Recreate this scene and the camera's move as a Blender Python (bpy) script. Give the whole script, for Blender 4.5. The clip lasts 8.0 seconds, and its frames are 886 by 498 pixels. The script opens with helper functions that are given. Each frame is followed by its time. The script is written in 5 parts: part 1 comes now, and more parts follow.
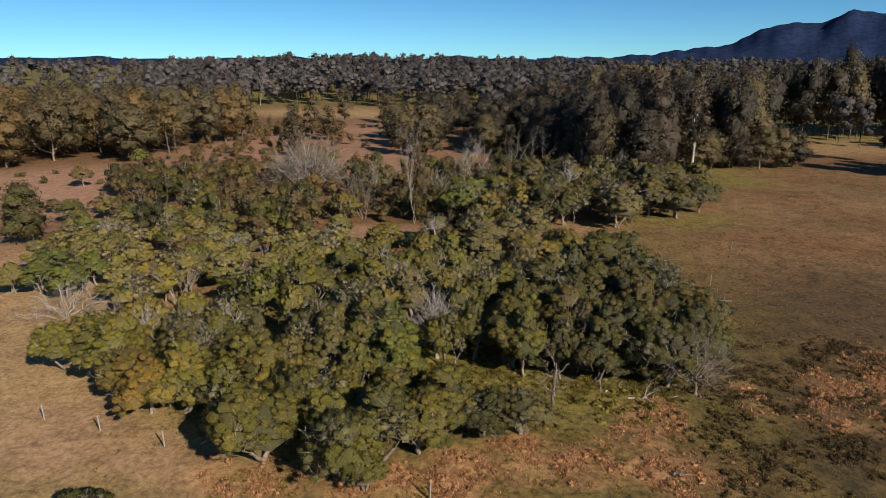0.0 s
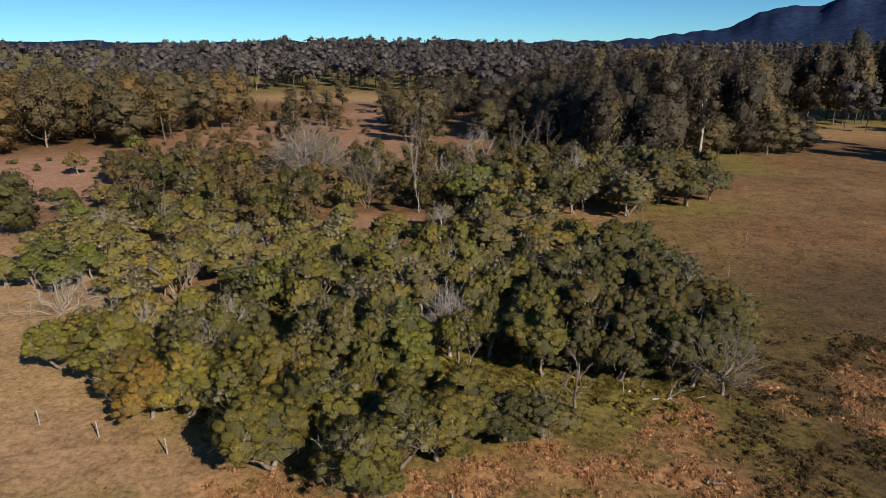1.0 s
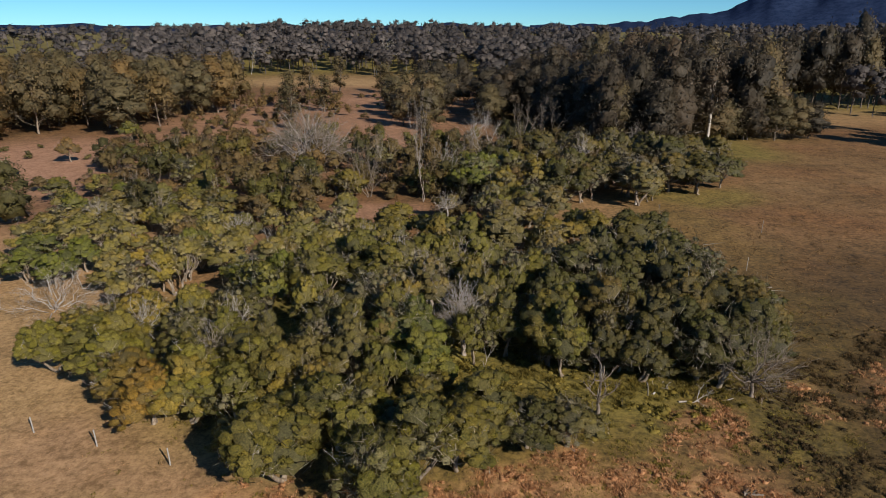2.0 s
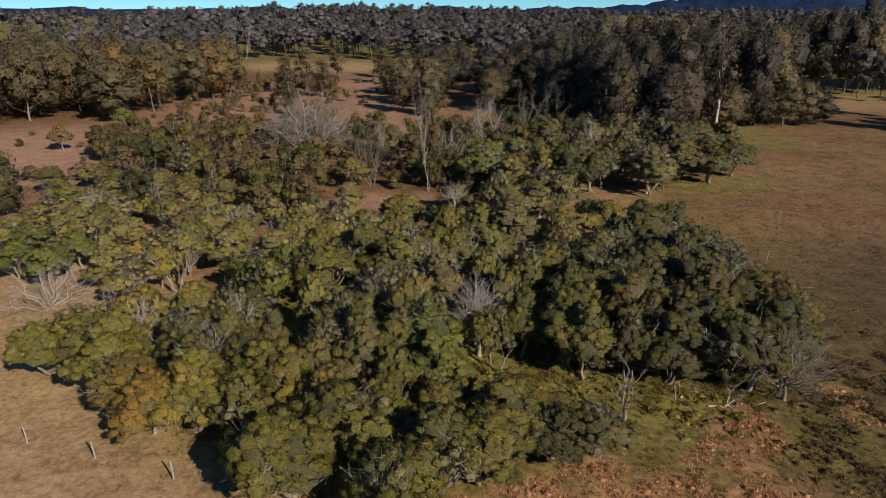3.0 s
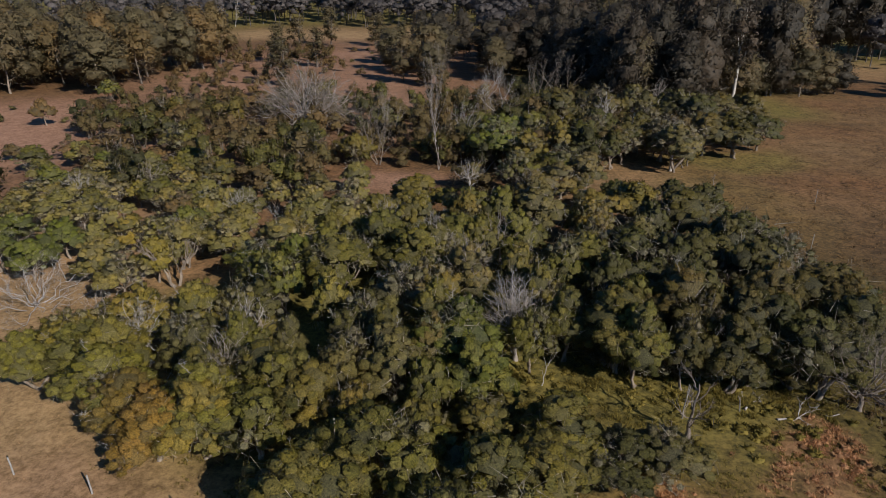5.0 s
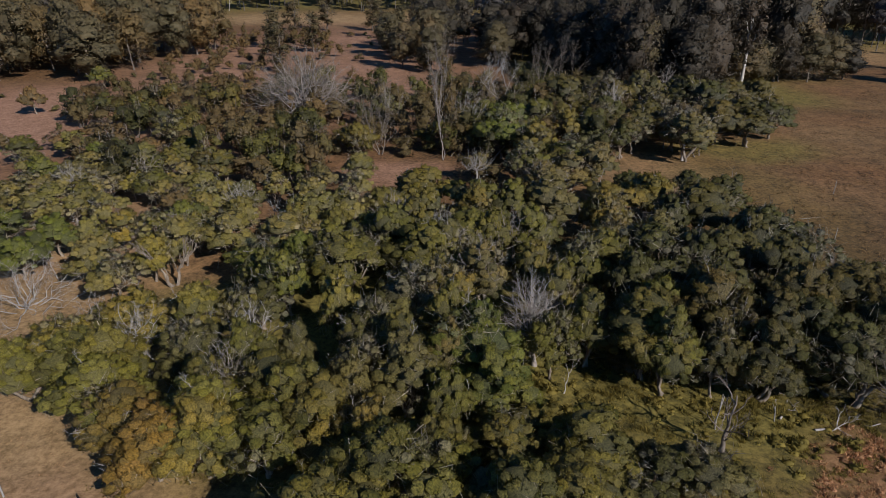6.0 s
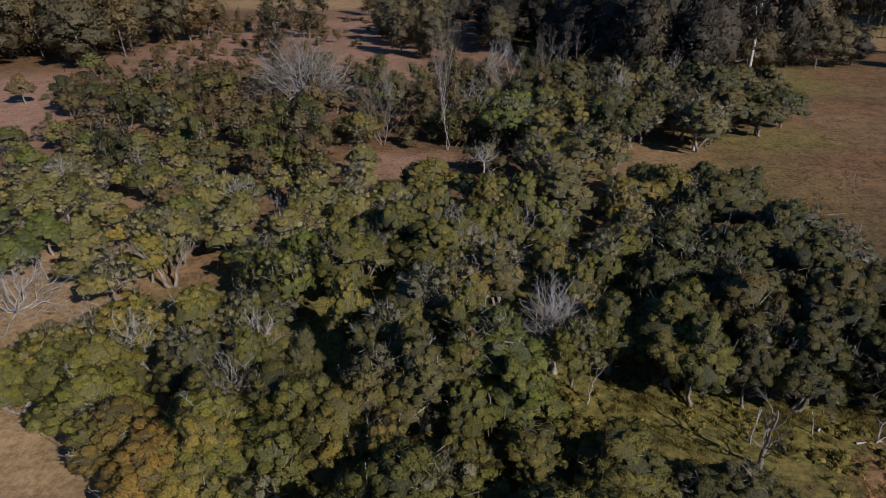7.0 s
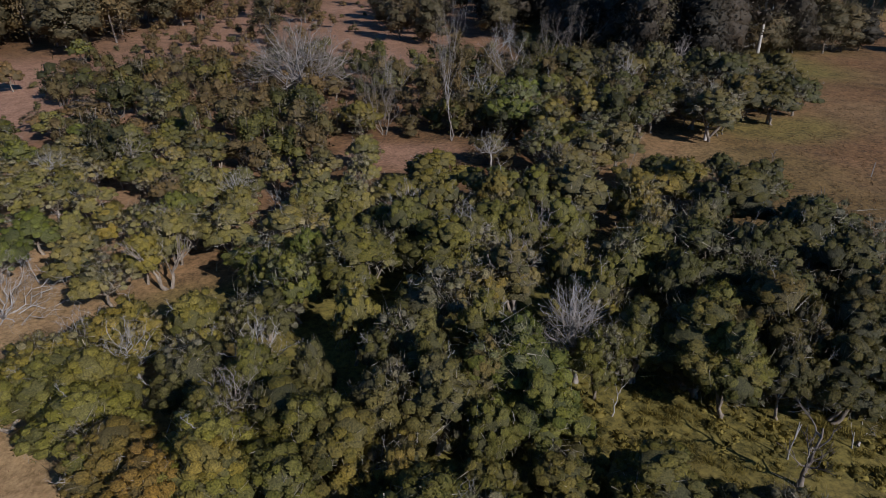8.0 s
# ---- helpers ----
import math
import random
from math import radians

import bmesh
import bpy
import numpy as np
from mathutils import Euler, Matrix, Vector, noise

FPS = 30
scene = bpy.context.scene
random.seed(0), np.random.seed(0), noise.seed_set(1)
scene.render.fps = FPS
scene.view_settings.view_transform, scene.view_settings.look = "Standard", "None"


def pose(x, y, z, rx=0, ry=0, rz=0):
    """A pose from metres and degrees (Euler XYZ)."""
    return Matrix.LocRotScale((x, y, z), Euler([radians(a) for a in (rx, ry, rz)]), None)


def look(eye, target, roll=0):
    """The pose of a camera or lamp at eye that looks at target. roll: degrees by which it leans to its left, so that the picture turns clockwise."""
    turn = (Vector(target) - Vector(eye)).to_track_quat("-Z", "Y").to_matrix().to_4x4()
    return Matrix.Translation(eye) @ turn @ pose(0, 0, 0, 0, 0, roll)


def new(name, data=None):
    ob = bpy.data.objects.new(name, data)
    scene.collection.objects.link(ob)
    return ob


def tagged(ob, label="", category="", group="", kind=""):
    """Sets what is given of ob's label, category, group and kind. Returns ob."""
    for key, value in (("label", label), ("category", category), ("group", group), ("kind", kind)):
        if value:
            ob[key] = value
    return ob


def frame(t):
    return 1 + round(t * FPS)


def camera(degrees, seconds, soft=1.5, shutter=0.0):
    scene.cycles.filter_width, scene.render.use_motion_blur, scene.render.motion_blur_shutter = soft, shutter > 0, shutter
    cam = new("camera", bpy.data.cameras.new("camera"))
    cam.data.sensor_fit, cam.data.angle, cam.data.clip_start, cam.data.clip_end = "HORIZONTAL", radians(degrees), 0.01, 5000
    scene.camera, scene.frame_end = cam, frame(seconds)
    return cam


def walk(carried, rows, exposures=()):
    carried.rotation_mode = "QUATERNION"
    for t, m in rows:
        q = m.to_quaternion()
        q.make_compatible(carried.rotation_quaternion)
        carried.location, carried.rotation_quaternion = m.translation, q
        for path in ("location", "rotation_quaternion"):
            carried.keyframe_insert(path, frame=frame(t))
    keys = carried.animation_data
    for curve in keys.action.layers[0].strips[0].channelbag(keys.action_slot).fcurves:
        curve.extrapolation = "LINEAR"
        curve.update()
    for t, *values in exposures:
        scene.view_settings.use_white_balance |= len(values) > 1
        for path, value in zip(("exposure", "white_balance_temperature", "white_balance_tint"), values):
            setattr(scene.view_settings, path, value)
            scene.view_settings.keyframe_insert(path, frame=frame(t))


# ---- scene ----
cam = camera(69.5, 8.0, soft=0.9)
METRES, EYE, TILT, LEAN, TURN = 28.3, 30.0, -16.6, 0.0, 0.0
ROWS = [
    (0.0, 0.0, 0.0, 0.0, -0.0, 0.0, 0.0),
    (0.5, -0.0298, 0.0537, 0.0141, -0.16, -0.66, 0.07),
    (1.0, -0.059, 0.1075, 0.0286, -0.32, -1.33, 0.13),
    (1.5, -0.0881, 0.1616, 0.0435, -0.5, -2.01, 0.2),
    (3.0, -0.1752, 0.3271, 0.087, -1.07, -4.0, 0.37),
    (3.5, -0.2037, 0.3827, 0.101, -1.26, -4.68, 0.47),
    (4.0, -0.2319, 0.4383, 0.115, -1.45, -5.35, 0.54),
    (4.5, -0.26, 0.4943, 0.1286, -1.64, -6.03, 0.63),
    (6.0, -0.335, 0.6604, 0.169, -2.25, -7.98, 0.88),
    (6.5, -0.358, 0.7154, 0.1824, -2.47, -8.61, 0.95),
    (7.0, -0.3808, 0.77, 0.1951, -2.69, -9.22, 1.03),
    (7.5, -0.402, 0.8242, 0.208, -2.92, -9.88, 1.1),
    (8.0, -0.4228, 0.8776, 0.2215, -3.15, -10.52, 1.17),
]
EXPOSURES = ((0.0, 0.24, 6550, 11), (3.5, 0.09, 6300, 11), (8.0, -0.16, 5500, 13))
walk(cam, [(t, pose(0, 0, EYE, TILT, LEAN, TURN) @ pose(METRES * x, METRES * y, METRES * z, 90 + pitch, roll, yaw)) for t, x, y, z, yaw, pitch, roll in ROWS], EXPOSURES)

# ---- sky and sun: low winter sun behind the camera's right shoulder ----
SUN_AZIMUTH, SUN_HEIGHT = radians(141), radians(31)
world = bpy.data.worlds.new("sky")
world.use_nodes = True
scene.world = world
wn = world.node_tree.nodes
sky = wn.new("ShaderNodeTexSky")
sky.sky_type = "NISHITA"
sky.sun_disc = False
sky.sun_elevation, sky.sun_rotation = SUN_HEIGHT, SUN_AZIMUTH
sky.altitude, sky.air_density, sky.dust_density, sky.ozone_density = 3000.0, 0.8, 0.0, 3.0
wn["Background"].inputs["Strength"].default_value = 0.082
clear = wn.new("ShaderNodeMix")
clear.data_type, clear.blend_type = "RGBA", "MULTIPLY"
clear.inputs[0].default_value, clear.inputs[7].default_value = 1.0, (0.47, 0.86, 1.0, 1)
world.node_tree.links.new(sky.outputs[0], clear.inputs[6])
world.node_tree.links.new(clear.outputs[2], wn["Background"].inputs["Color"])
to_sun = Vector((math.sin(SUN_AZIMUTH) * math.cos(SUN_HEIGHT), math.cos(SUN_AZIMUTH) * math.cos(SUN_HEIGHT), math.sin(SUN_HEIGHT)))
sun = new("sun", bpy.data.lights.new("sun", "SUN"))
sun.data.energy, sun.data.angle, sun.data.color = 4.9, radians(0.5), (1.0, 0.9, 0.76)
sun.matrix_world = look(to_sun * 200, (0, 0, 0))


# ---- materials ----
def material(name, rough=0.8):
    mat = bpy.data.materials.new(name)
    mat.use_nodes = True
    nt = mat.node_tree
    bsdf = nt.nodes["Principled BSDF"]
    bsdf.inputs["Roughness"].default_value = rough
    bsdf.inputs["Specular IOR Level"].default_value = 0.3
    return mat, nt, bsdf


def noise_node(nt, scale, detail=4.0, rough=0.6, vector=None):
    n = nt.nodes.new("ShaderNodeTexNoise")
    n.inputs["Scale"].default_value, n.inputs["Detail"].default_value, n.inputs["Roughness"].default_value = scale, detail, rough
    if vector:
        nt.links.new(vector, n.inputs["Vector"])
    return n.outputs["Fac"]


def ramp(nt, fac, stops):
    n = nt.nodes.new("ShaderNodeValToRGB")
    el = n.color_ramp.elements
    while len(el) < len(stops):
        el.new(0.5)
    for e, (p, c) in zip(el, stops):
        e.position, e.color = p, (*c, 1)
    nt.links.new(fac, n.inputs["Fac"])
    return n.outputs["Color"]


def mixed(nt, fac, a, b, mode="MIX"):
    n = nt.nodes.new("ShaderNodeMix")
    n.data_type, n.blend_type = "RGBA", mode
    for value, socket in ((fac, n.inputs[0]), (a, n.inputs[6]), (b, n.inputs[7])):
        if isinstance(value, bpy.types.NodeSocket):
            nt.links.new(value, socket)
        elif isinstance(value, (int, float)):
            socket.default_value = value
        else:
            socket.default_value = (*value, 1)
    return n.outputs[2]


def math_node(nt, op, a, b=0.0, clamp=False):
    n = nt.nodes.new("ShaderNodeMath")
    n.operation, n.use_clamp = op, clamp
    for value, socket in ((a, n.inputs[0]), (b, n.inputs[1])):
        if isinstance(value, bpy.types.NodeSocket):
            nt.links.new(value, socket)
        else:
            socket.default_value = value
    return n.outputs[0]


def bumped(nt, bsdf, height, strength, distance):
    b = nt.nodes.new("ShaderNodeBump")
    b.inputs["Strength"].default_value, b.inputs["Distance"].default_value = strength, distance
    nt.links.new(height, b.inputs["Height"])
    nt.links.new(b.outputs[0], bsdf.inputs["Normal"])


def leaf_material(name, dark, light, warm, grey, glow=0.27):
    """Foliage: the tint attribute holds a clump's shade, a leaf's own shade, how grey and twiggy the clump is, and leaf
    colour against painted inner shade.
    """
    mat, nt, bsdf = material(name, 0.55)
    at = nt.nodes.new("ShaderNodeAttribute")
    at.attribute_name = "tint"
    sep = nt.nodes.new("ShaderNodeSeparateColor")
    nt.links.new(at.outputs["Color"], sep.inputs[0])
    info = nt.nodes.new("ShaderNodeObjectInfo")
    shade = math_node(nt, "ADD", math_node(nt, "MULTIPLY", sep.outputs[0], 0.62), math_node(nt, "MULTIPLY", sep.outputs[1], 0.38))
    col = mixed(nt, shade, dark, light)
    some = math_node(nt, "MULTIPLY", math_node(nt, "SUBTRACT", info.outputs["Random"], 0.25, True), 1.0)
    col = mixed(nt, math_node(nt, "MULTIPLY", some, sep.outputs[0]), col, warm)
    col = mixed(nt, sep.outputs[2], col, grey)
    # lower alpha darkens a crown's heart, painting in the shade inside it
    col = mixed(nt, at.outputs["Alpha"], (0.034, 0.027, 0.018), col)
    co = nt.nodes.new("ShaderNodeTexCoord")
    sprig = noise_node(nt, 8.0, 4, 0.8, co.outputs["Object"])
    col = mixed(nt, 1.0, col, ramp(nt, sprig, ((0.38, (0.38, 0.39, 0.41)), (0.62, (1.6, 1.5, 1.36)))), "MULTIPLY")
    bumped(nt, bsdf, sprig, 0.8, 0.12)
    nt.links.new(col, bsdf.inputs["Base Color"])
    tr = nt.nodes.new("ShaderNodeBsdfTranslucent")
    nt.links.new(mixed(nt, 0.4, col, light), tr.inputs["Color"])
    ms = nt.nodes.new("ShaderNodeMixShader")
    ms.inputs[0].default_value = glow
    nt.links.new(bsdf.outputs[0], ms.inputs[1])
    nt.links.new(tr.outputs[0], ms.inputs[2])
    nt.links.new(ms.outputs[0], nt.nodes["Material Output"].inputs["Surface"])
    return mat


def bark_material(name, dark, light, scale=6.0):
    mat, nt, bsdf = material(name, 0.85)
    co = nt.nodes.new("ShaderNodeTexCoord")
    mp = nt.nodes.new("ShaderNodeMapping")
    mp.inputs["Scale"].default_value = (1, 1, 0.25)
    nt.links.new(co.outputs["Object"], mp.inputs["Vector"])
    f = noise_node(nt, scale, 5, 0.65, mp.outputs[0])
    g = noise_node(nt, scale * 0.15, 2, 0.5, co.outputs["Object"])
    col = ramp(nt, math_node(nt, "ADD", math_node(nt, "MULTIPLY", f, 0.6), math_node(nt, "MULTIPLY", g, 0.4)), ((0.36, dark), (0.62, light)))
    nt.links.new(col, bsdf.inputs["Base Color"])
    bumped(nt, bsdf, f, 0.6, 0.04)
    return mat


LEAF = {
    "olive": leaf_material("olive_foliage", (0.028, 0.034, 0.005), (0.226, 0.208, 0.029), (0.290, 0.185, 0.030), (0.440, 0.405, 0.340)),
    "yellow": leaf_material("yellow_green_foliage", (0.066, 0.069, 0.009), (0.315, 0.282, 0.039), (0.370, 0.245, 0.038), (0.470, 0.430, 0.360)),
    "orange": leaf_material("rusty_tipped_foliage", (0.075, 0.064, 0.010), (0.335, 0.240, 0.037), (0.37, 0.195, 0.034), (0.42, 0.38, 0.32)),
    "pale": leaf_material("pale_green_foliage", (0.066, 0.068, 0.013), (0.322, 0.286, 0.062), (0.345, 0.240, 0.058), (0.560, 0.515, 0.450)),
    "bright": leaf_material("fresh_green_foliage", (0.034, 0.050, 0.006), (0.222, 0.238, 0.029), (0.255, 0.215, 0.031), (0.400, 0.370, 0.310)),
    "grey": leaf_material("grey_green_foliage", (0.045, 0.046, 0.011), (0.205, 0.184, 0.047), (0.260, 0.175, 0.055), (0.500, 0.460, 0.405)),
    "brown": leaf_material("brownish_scrub_foliage", (0.066, 0.052, 0.017), (0.215, 0.160, 0.054), (0.275, 0.150, 0.050), (0.360, 0.310, 0.260)),
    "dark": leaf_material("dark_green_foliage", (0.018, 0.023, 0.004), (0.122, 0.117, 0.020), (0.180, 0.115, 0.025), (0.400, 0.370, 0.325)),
    "gum": leaf_material("gum_leaf_foliage", (0.078, 0.069, 0.034), (0.205, 0.170, 0.078), (0.240, 0.152, 0.066), (0.330, 0.295, 0.260)),
    "red_gum": leaf_material("russet_gum_foliage", (0.100, 0.076, 0.028), (0.265, 0.188, 0.068), (0.31, 0.172, 0.056), (0.35, 0.31, 0.26)),
    # forest gums: greyed and low in contrast, with some haze put into the colour
    "forest": leaf_material("forest_gum_foliage", (0.034, 0.031, 0.023), (0.090, 0.078, 0.052), (0.130, 0.080, 0.046), (0.200, 0.180, 0.162)),
    # far woods: distance haze painted into the leaves as a bluish grey
    "far": leaf_material("hazed_bush_foliage", (0.050, 0.048, 0.051), (0.090, 0.084, 0.083), (0.120, 0.100, 0.093), (0.175, 0.158, 0.156)),
}
PALE_BARK = bark_material("papery_bark", (0.12, 0.090, 0.066), (0.34, 0.28, 0.215))
GREY_BARK = bark_material("grey_bark", (0.08, 0.065, 0.05), (0.22, 0.18, 0.15))
WHITE_BARK = bark_material("smooth_gum_bark", (0.27, 0.24, 0.20), (0.58, 0.53, 0.46))
DEAD_WOOD = bark_material("weathered_dead_wood", (0.21, 0.185, 0.165), (0.50, 0.46, 0.42))
GREY_WOOD = bark_material("grey_brown_dead_wood", (0.11, 0.085, 0.066), (0.27, 0.225, 0.185))
FAN_WOOD = bark_material("pale_grey_branch_wood", (0.18, 0.15, 0.13), (0.40, 0.35, 0.305))
BLACK_WOOD = bark_material("charred_wood", (0.02, 0.018, 0.015), (0.10, 0.085, 0.07))
BLUE_STONE = bark_material("blue_grey_stone", (0.035, 0.045, 0.07), (0.17, 0.20, 0.25), 9.0)
POST_WOOD = bark_material("sun_bleached_post_wood", (0.22, 0.21, 0.19), (0.42, 0.40, 0.37), 14.0)


def grass_material(name, dark, light):
    mat, nt, bsdf = material(name, 0.75)
    geo = nt.nodes.new("ShaderNodeNewGeometry")
    col = mixed(nt, geo.outputs["Random Per Island"], dark, light)
    nt.links.new(col, bsdf.inputs["Base Color"])
    tr = nt.nodes.new("ShaderNodeBsdfTranslucent")
    nt.links.new(col, tr.inputs["Color"])
    ms = nt.nodes.new("ShaderNodeMixShader")
    ms.inputs[0].default_value = 0.5
    nt.links.new(bsdf.outputs[0], ms.inputs[1])
    nt.links.new(tr.outputs[0], ms.inputs[2])
    nt.links.new(ms.outputs[0], nt.nodes["Material Output"].inputs["Surface"])
    return mat


STRAW = grass_material("dry_bracken", (0.22, 0.115, 0.05), (0.78, 0.44, 0.22))
GREEN_GRASS = grass_material("tussock_grass", (0.06, 0.052, 0.010), (0.40, 0.31, 0.07))
DARK_GRASS = grass_material("dull_tussock_grass", (0.034, 0.026, 0.010), (0.175, 0.112, 0.046))
FIELD_GRASS = grass_material("field_tuft_grass", (0.016, 0.010, 0.004), (0.42, 0.265, 0.12))


def ground_material():
    """Pasture soil and short grass; the zone attribute holds red soil, green grass, bracken litter and pale dry pasture."""
    mat, nt, bsdf = material("pasture_ground", 0.9)
    co = nt.nodes.new("ShaderNodeTexCoord")
    at = nt.nodes.new("ShaderNodeAttribute")
    at.attribute_name = "zone"
    sep = nt.nodes.new("ShaderNodeSeparateColor")
    nt.links.new(at.outputs["Color"], sep.inputs[0])
    fine = noise_node(nt, 1.7, 7, 0.75, co.outputs["Object"])
    mid = noise_node(nt, 0.35, 5, 0.62, co.outputs["Object"])
    big = noise_node(nt, 0.045, 4, 0.6, co.outputs["Object"])
    grain = noise_node(nt, 5.0, 6, 0.85, co.outputs["Object"])
    blend = math_node(nt, "ADD", math_node(nt, "MULTIPLY", grain, 0.26), math_node(nt, "ADD", math_node(nt, "MULTIPLY", fine, 0.5), math_node(nt, "MULTIPLY", mid, 0.24)))

    def mottled(dark, light):
        return ramp(nt, blend, ((0.42, dark), (0.58, light)))

    col = mixed(nt, ramp(nt, big, ((0.4, (0, 0, 0)), (0.62, (1, 1, 1)))), mottled((0.038, 0.022, 0.009), (0.222, 0.121, 0.045)), mottled((0.049, 0.026, 0.010), (0.280, 0.136, 0.052)))
    col = mixed(nt, at.outputs["Alpha"], col, mottled((0.20, 0.124, 0.052), (0.49, 0.318, 0.150)))
    col = mixed(nt, sep.outputs[0], col, mottled((0.20, 0.105, 0.058), (0.47, 0.265, 0.165)))
    col = mixed(nt, sep.outputs[1], col, mottled((0.050, 0.046, 0.010), (0.265, 0.215, 0.048)))
    col = mixed(nt, sep.outputs[2], col, mottled((0.20, 0.10, 0.042), (0.58, 0.32, 0.15)))
    heath = nt.nodes.new("ShaderNodeAttribute")
    heath.attribute_name = "heath"
    col = mixed(nt, heath.outputs["Fac"], col, mottled((0.020, 0.0145, 0.006), (0.082, 0.054, 0.021)))
    nt.links.new(col, bsdf.inputs["Base Color"])
    bumped(nt, bsdf, grain, 0.5, 0.10)
    return mat


GROUND = ground_material()


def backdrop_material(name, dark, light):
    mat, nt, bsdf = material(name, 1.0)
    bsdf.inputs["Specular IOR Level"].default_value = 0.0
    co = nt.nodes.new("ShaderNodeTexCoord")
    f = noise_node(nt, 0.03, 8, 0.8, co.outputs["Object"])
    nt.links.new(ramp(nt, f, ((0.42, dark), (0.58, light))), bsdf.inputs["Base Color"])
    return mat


# distance haze is put into the ridges' blue base colour
RANGE = backdrop_material("haze_blue_bush", (0.013, 0.024, 0.058), (0.025, 0.040, 0.088))


# ---- mesh helpers ----
def mesh_of(name, verts, faces, mat, tint=None, smooth=False, soft=None):
    """A mesh from corners and faces; soft gives each corner the normal of the leafy mass that it belongs to."""
    me = bpy.data.meshes.new(name)
    me.from_pydata([tuple(v) for v in verts], [], [tuple(f) for f in faces])
    if tint is not None:
        layer = me.attributes.new("tint", "FLOAT_COLOR", "POINT")
        layer.data.foreach_set("color", np.asarray(tint, dtype=np.float32).ravel())
    if mat:
        me.materials.append(mat)
    if smooth or soft is not None:
        me.polygons.foreach_set("use_smooth", [True] * len(me.polygons))
    me.update()
    if soft is not None:
        soft = np.asarray(soft, float)
        me.normals_split_custom_set_from_vertices((soft / (np.linalg.norm(soft, axis=1, keepdims=True) + 1e-9)).tolist())
    return me


ICO = {}


def ico(fine=1):
    """Corners and faces of a rounded lump that is open below."""
    if fine not in ICO:
        bm = bmesh.new()
        bmesh.ops.create_icosphere(bm, subdivisions=fine, radius=1.0)
        bm.verts.ensure_lookup_table()
        keep = [f for f in bm.faces if f.calc_center_median().z > -0.5]
        ICO[fine] = (np.array([v.co[:] for v in bm.verts]), np.array([[v.index for v in f.verts] for f in keep]))
        bm.free()
    return ICO[fine]


def unit(v):
    return v / (np.linalg.norm(v, axis=-1, keepdims=True) + 1e-9)


def blades(rs, p, nrm, leaf):
    """One small three-cornered blade at each place p, facing along nrm."""
    m = len(p)
    nrm = unit(nrm)
    a = unit(np.cross(nrm, rs.randn(m, 3)))
    b = np.cross(nrm, a)
    ls = (leaf * (0.6 + 0.8 * rs.rand(m)))[:, None]
    return np.stack([p - a * ls + b * ls * 0.5, p - a * ls * 0.6 - b * ls * 0.7, p + a * ls], 1).reshape(-1, 3)


def sprigs(rs, p, way, face, leaf):
    """A narrow upright tuft of leaves at each place p that points along way and faces along face."""
    way = unit(way)
    side = unit(np.cross(way, face))
    ls = (leaf * (0.7 + 0.9 * rs.rand(len(p))))[:, None]
    return np.stack([p - side * ls * 0.42, p + side * ls * 0.42, p + way * ls * 1.7], 1).reshape(-1, 3)


def sticks(rs, p, q, width):
    """A thin straight twig from each place p to its q."""
    side = np.cross(q - p, rs.randn(len(p), 3))
    side *= (width * (0.6 + 0.8 * rs.rand(len(p))) / (np.linalg.norm(side, axis=1) + 1e-9))[:, None]
    return np.stack([p - side, p + side, q], 1).reshape(-1, 3)


class Leafage:
    """Collects the corners, faces, tints and soft normals of a crown."""

    def __init__(self):
        self.v, self.t, self.f, self.n, self.base = [], [], [], [], 0

    def add(self, v, t, f, n):
        self.v.append(v)
        self.t.append(t)
        self.f.append(f + self.base)
        self.n.append(n)
        self.base += len(v)

    def loose(self, v, t, n):
        self.add(v, np.repeat(t, 3, 0), np.arange(len(v)).reshape(-1, 3), np.repeat(n, 3, 0))

    def mesh(self, name, mat):
        return mesh_of(name, np.concatenate(self.v), np.concatenate(self.f), mat, np.concatenate(self.t), soft=np.concatenate(self.n))


# kind: 1 is plain leaf colour, lower mixes in the painted inner shade
def tints(n, tone, own, pale, kind=1.0):
    return np.stack([tone * np.ones(n), own * np.ones(n), np.clip(pale * np.ones(n), 0, 1), kind * np.ones(n)], 1)


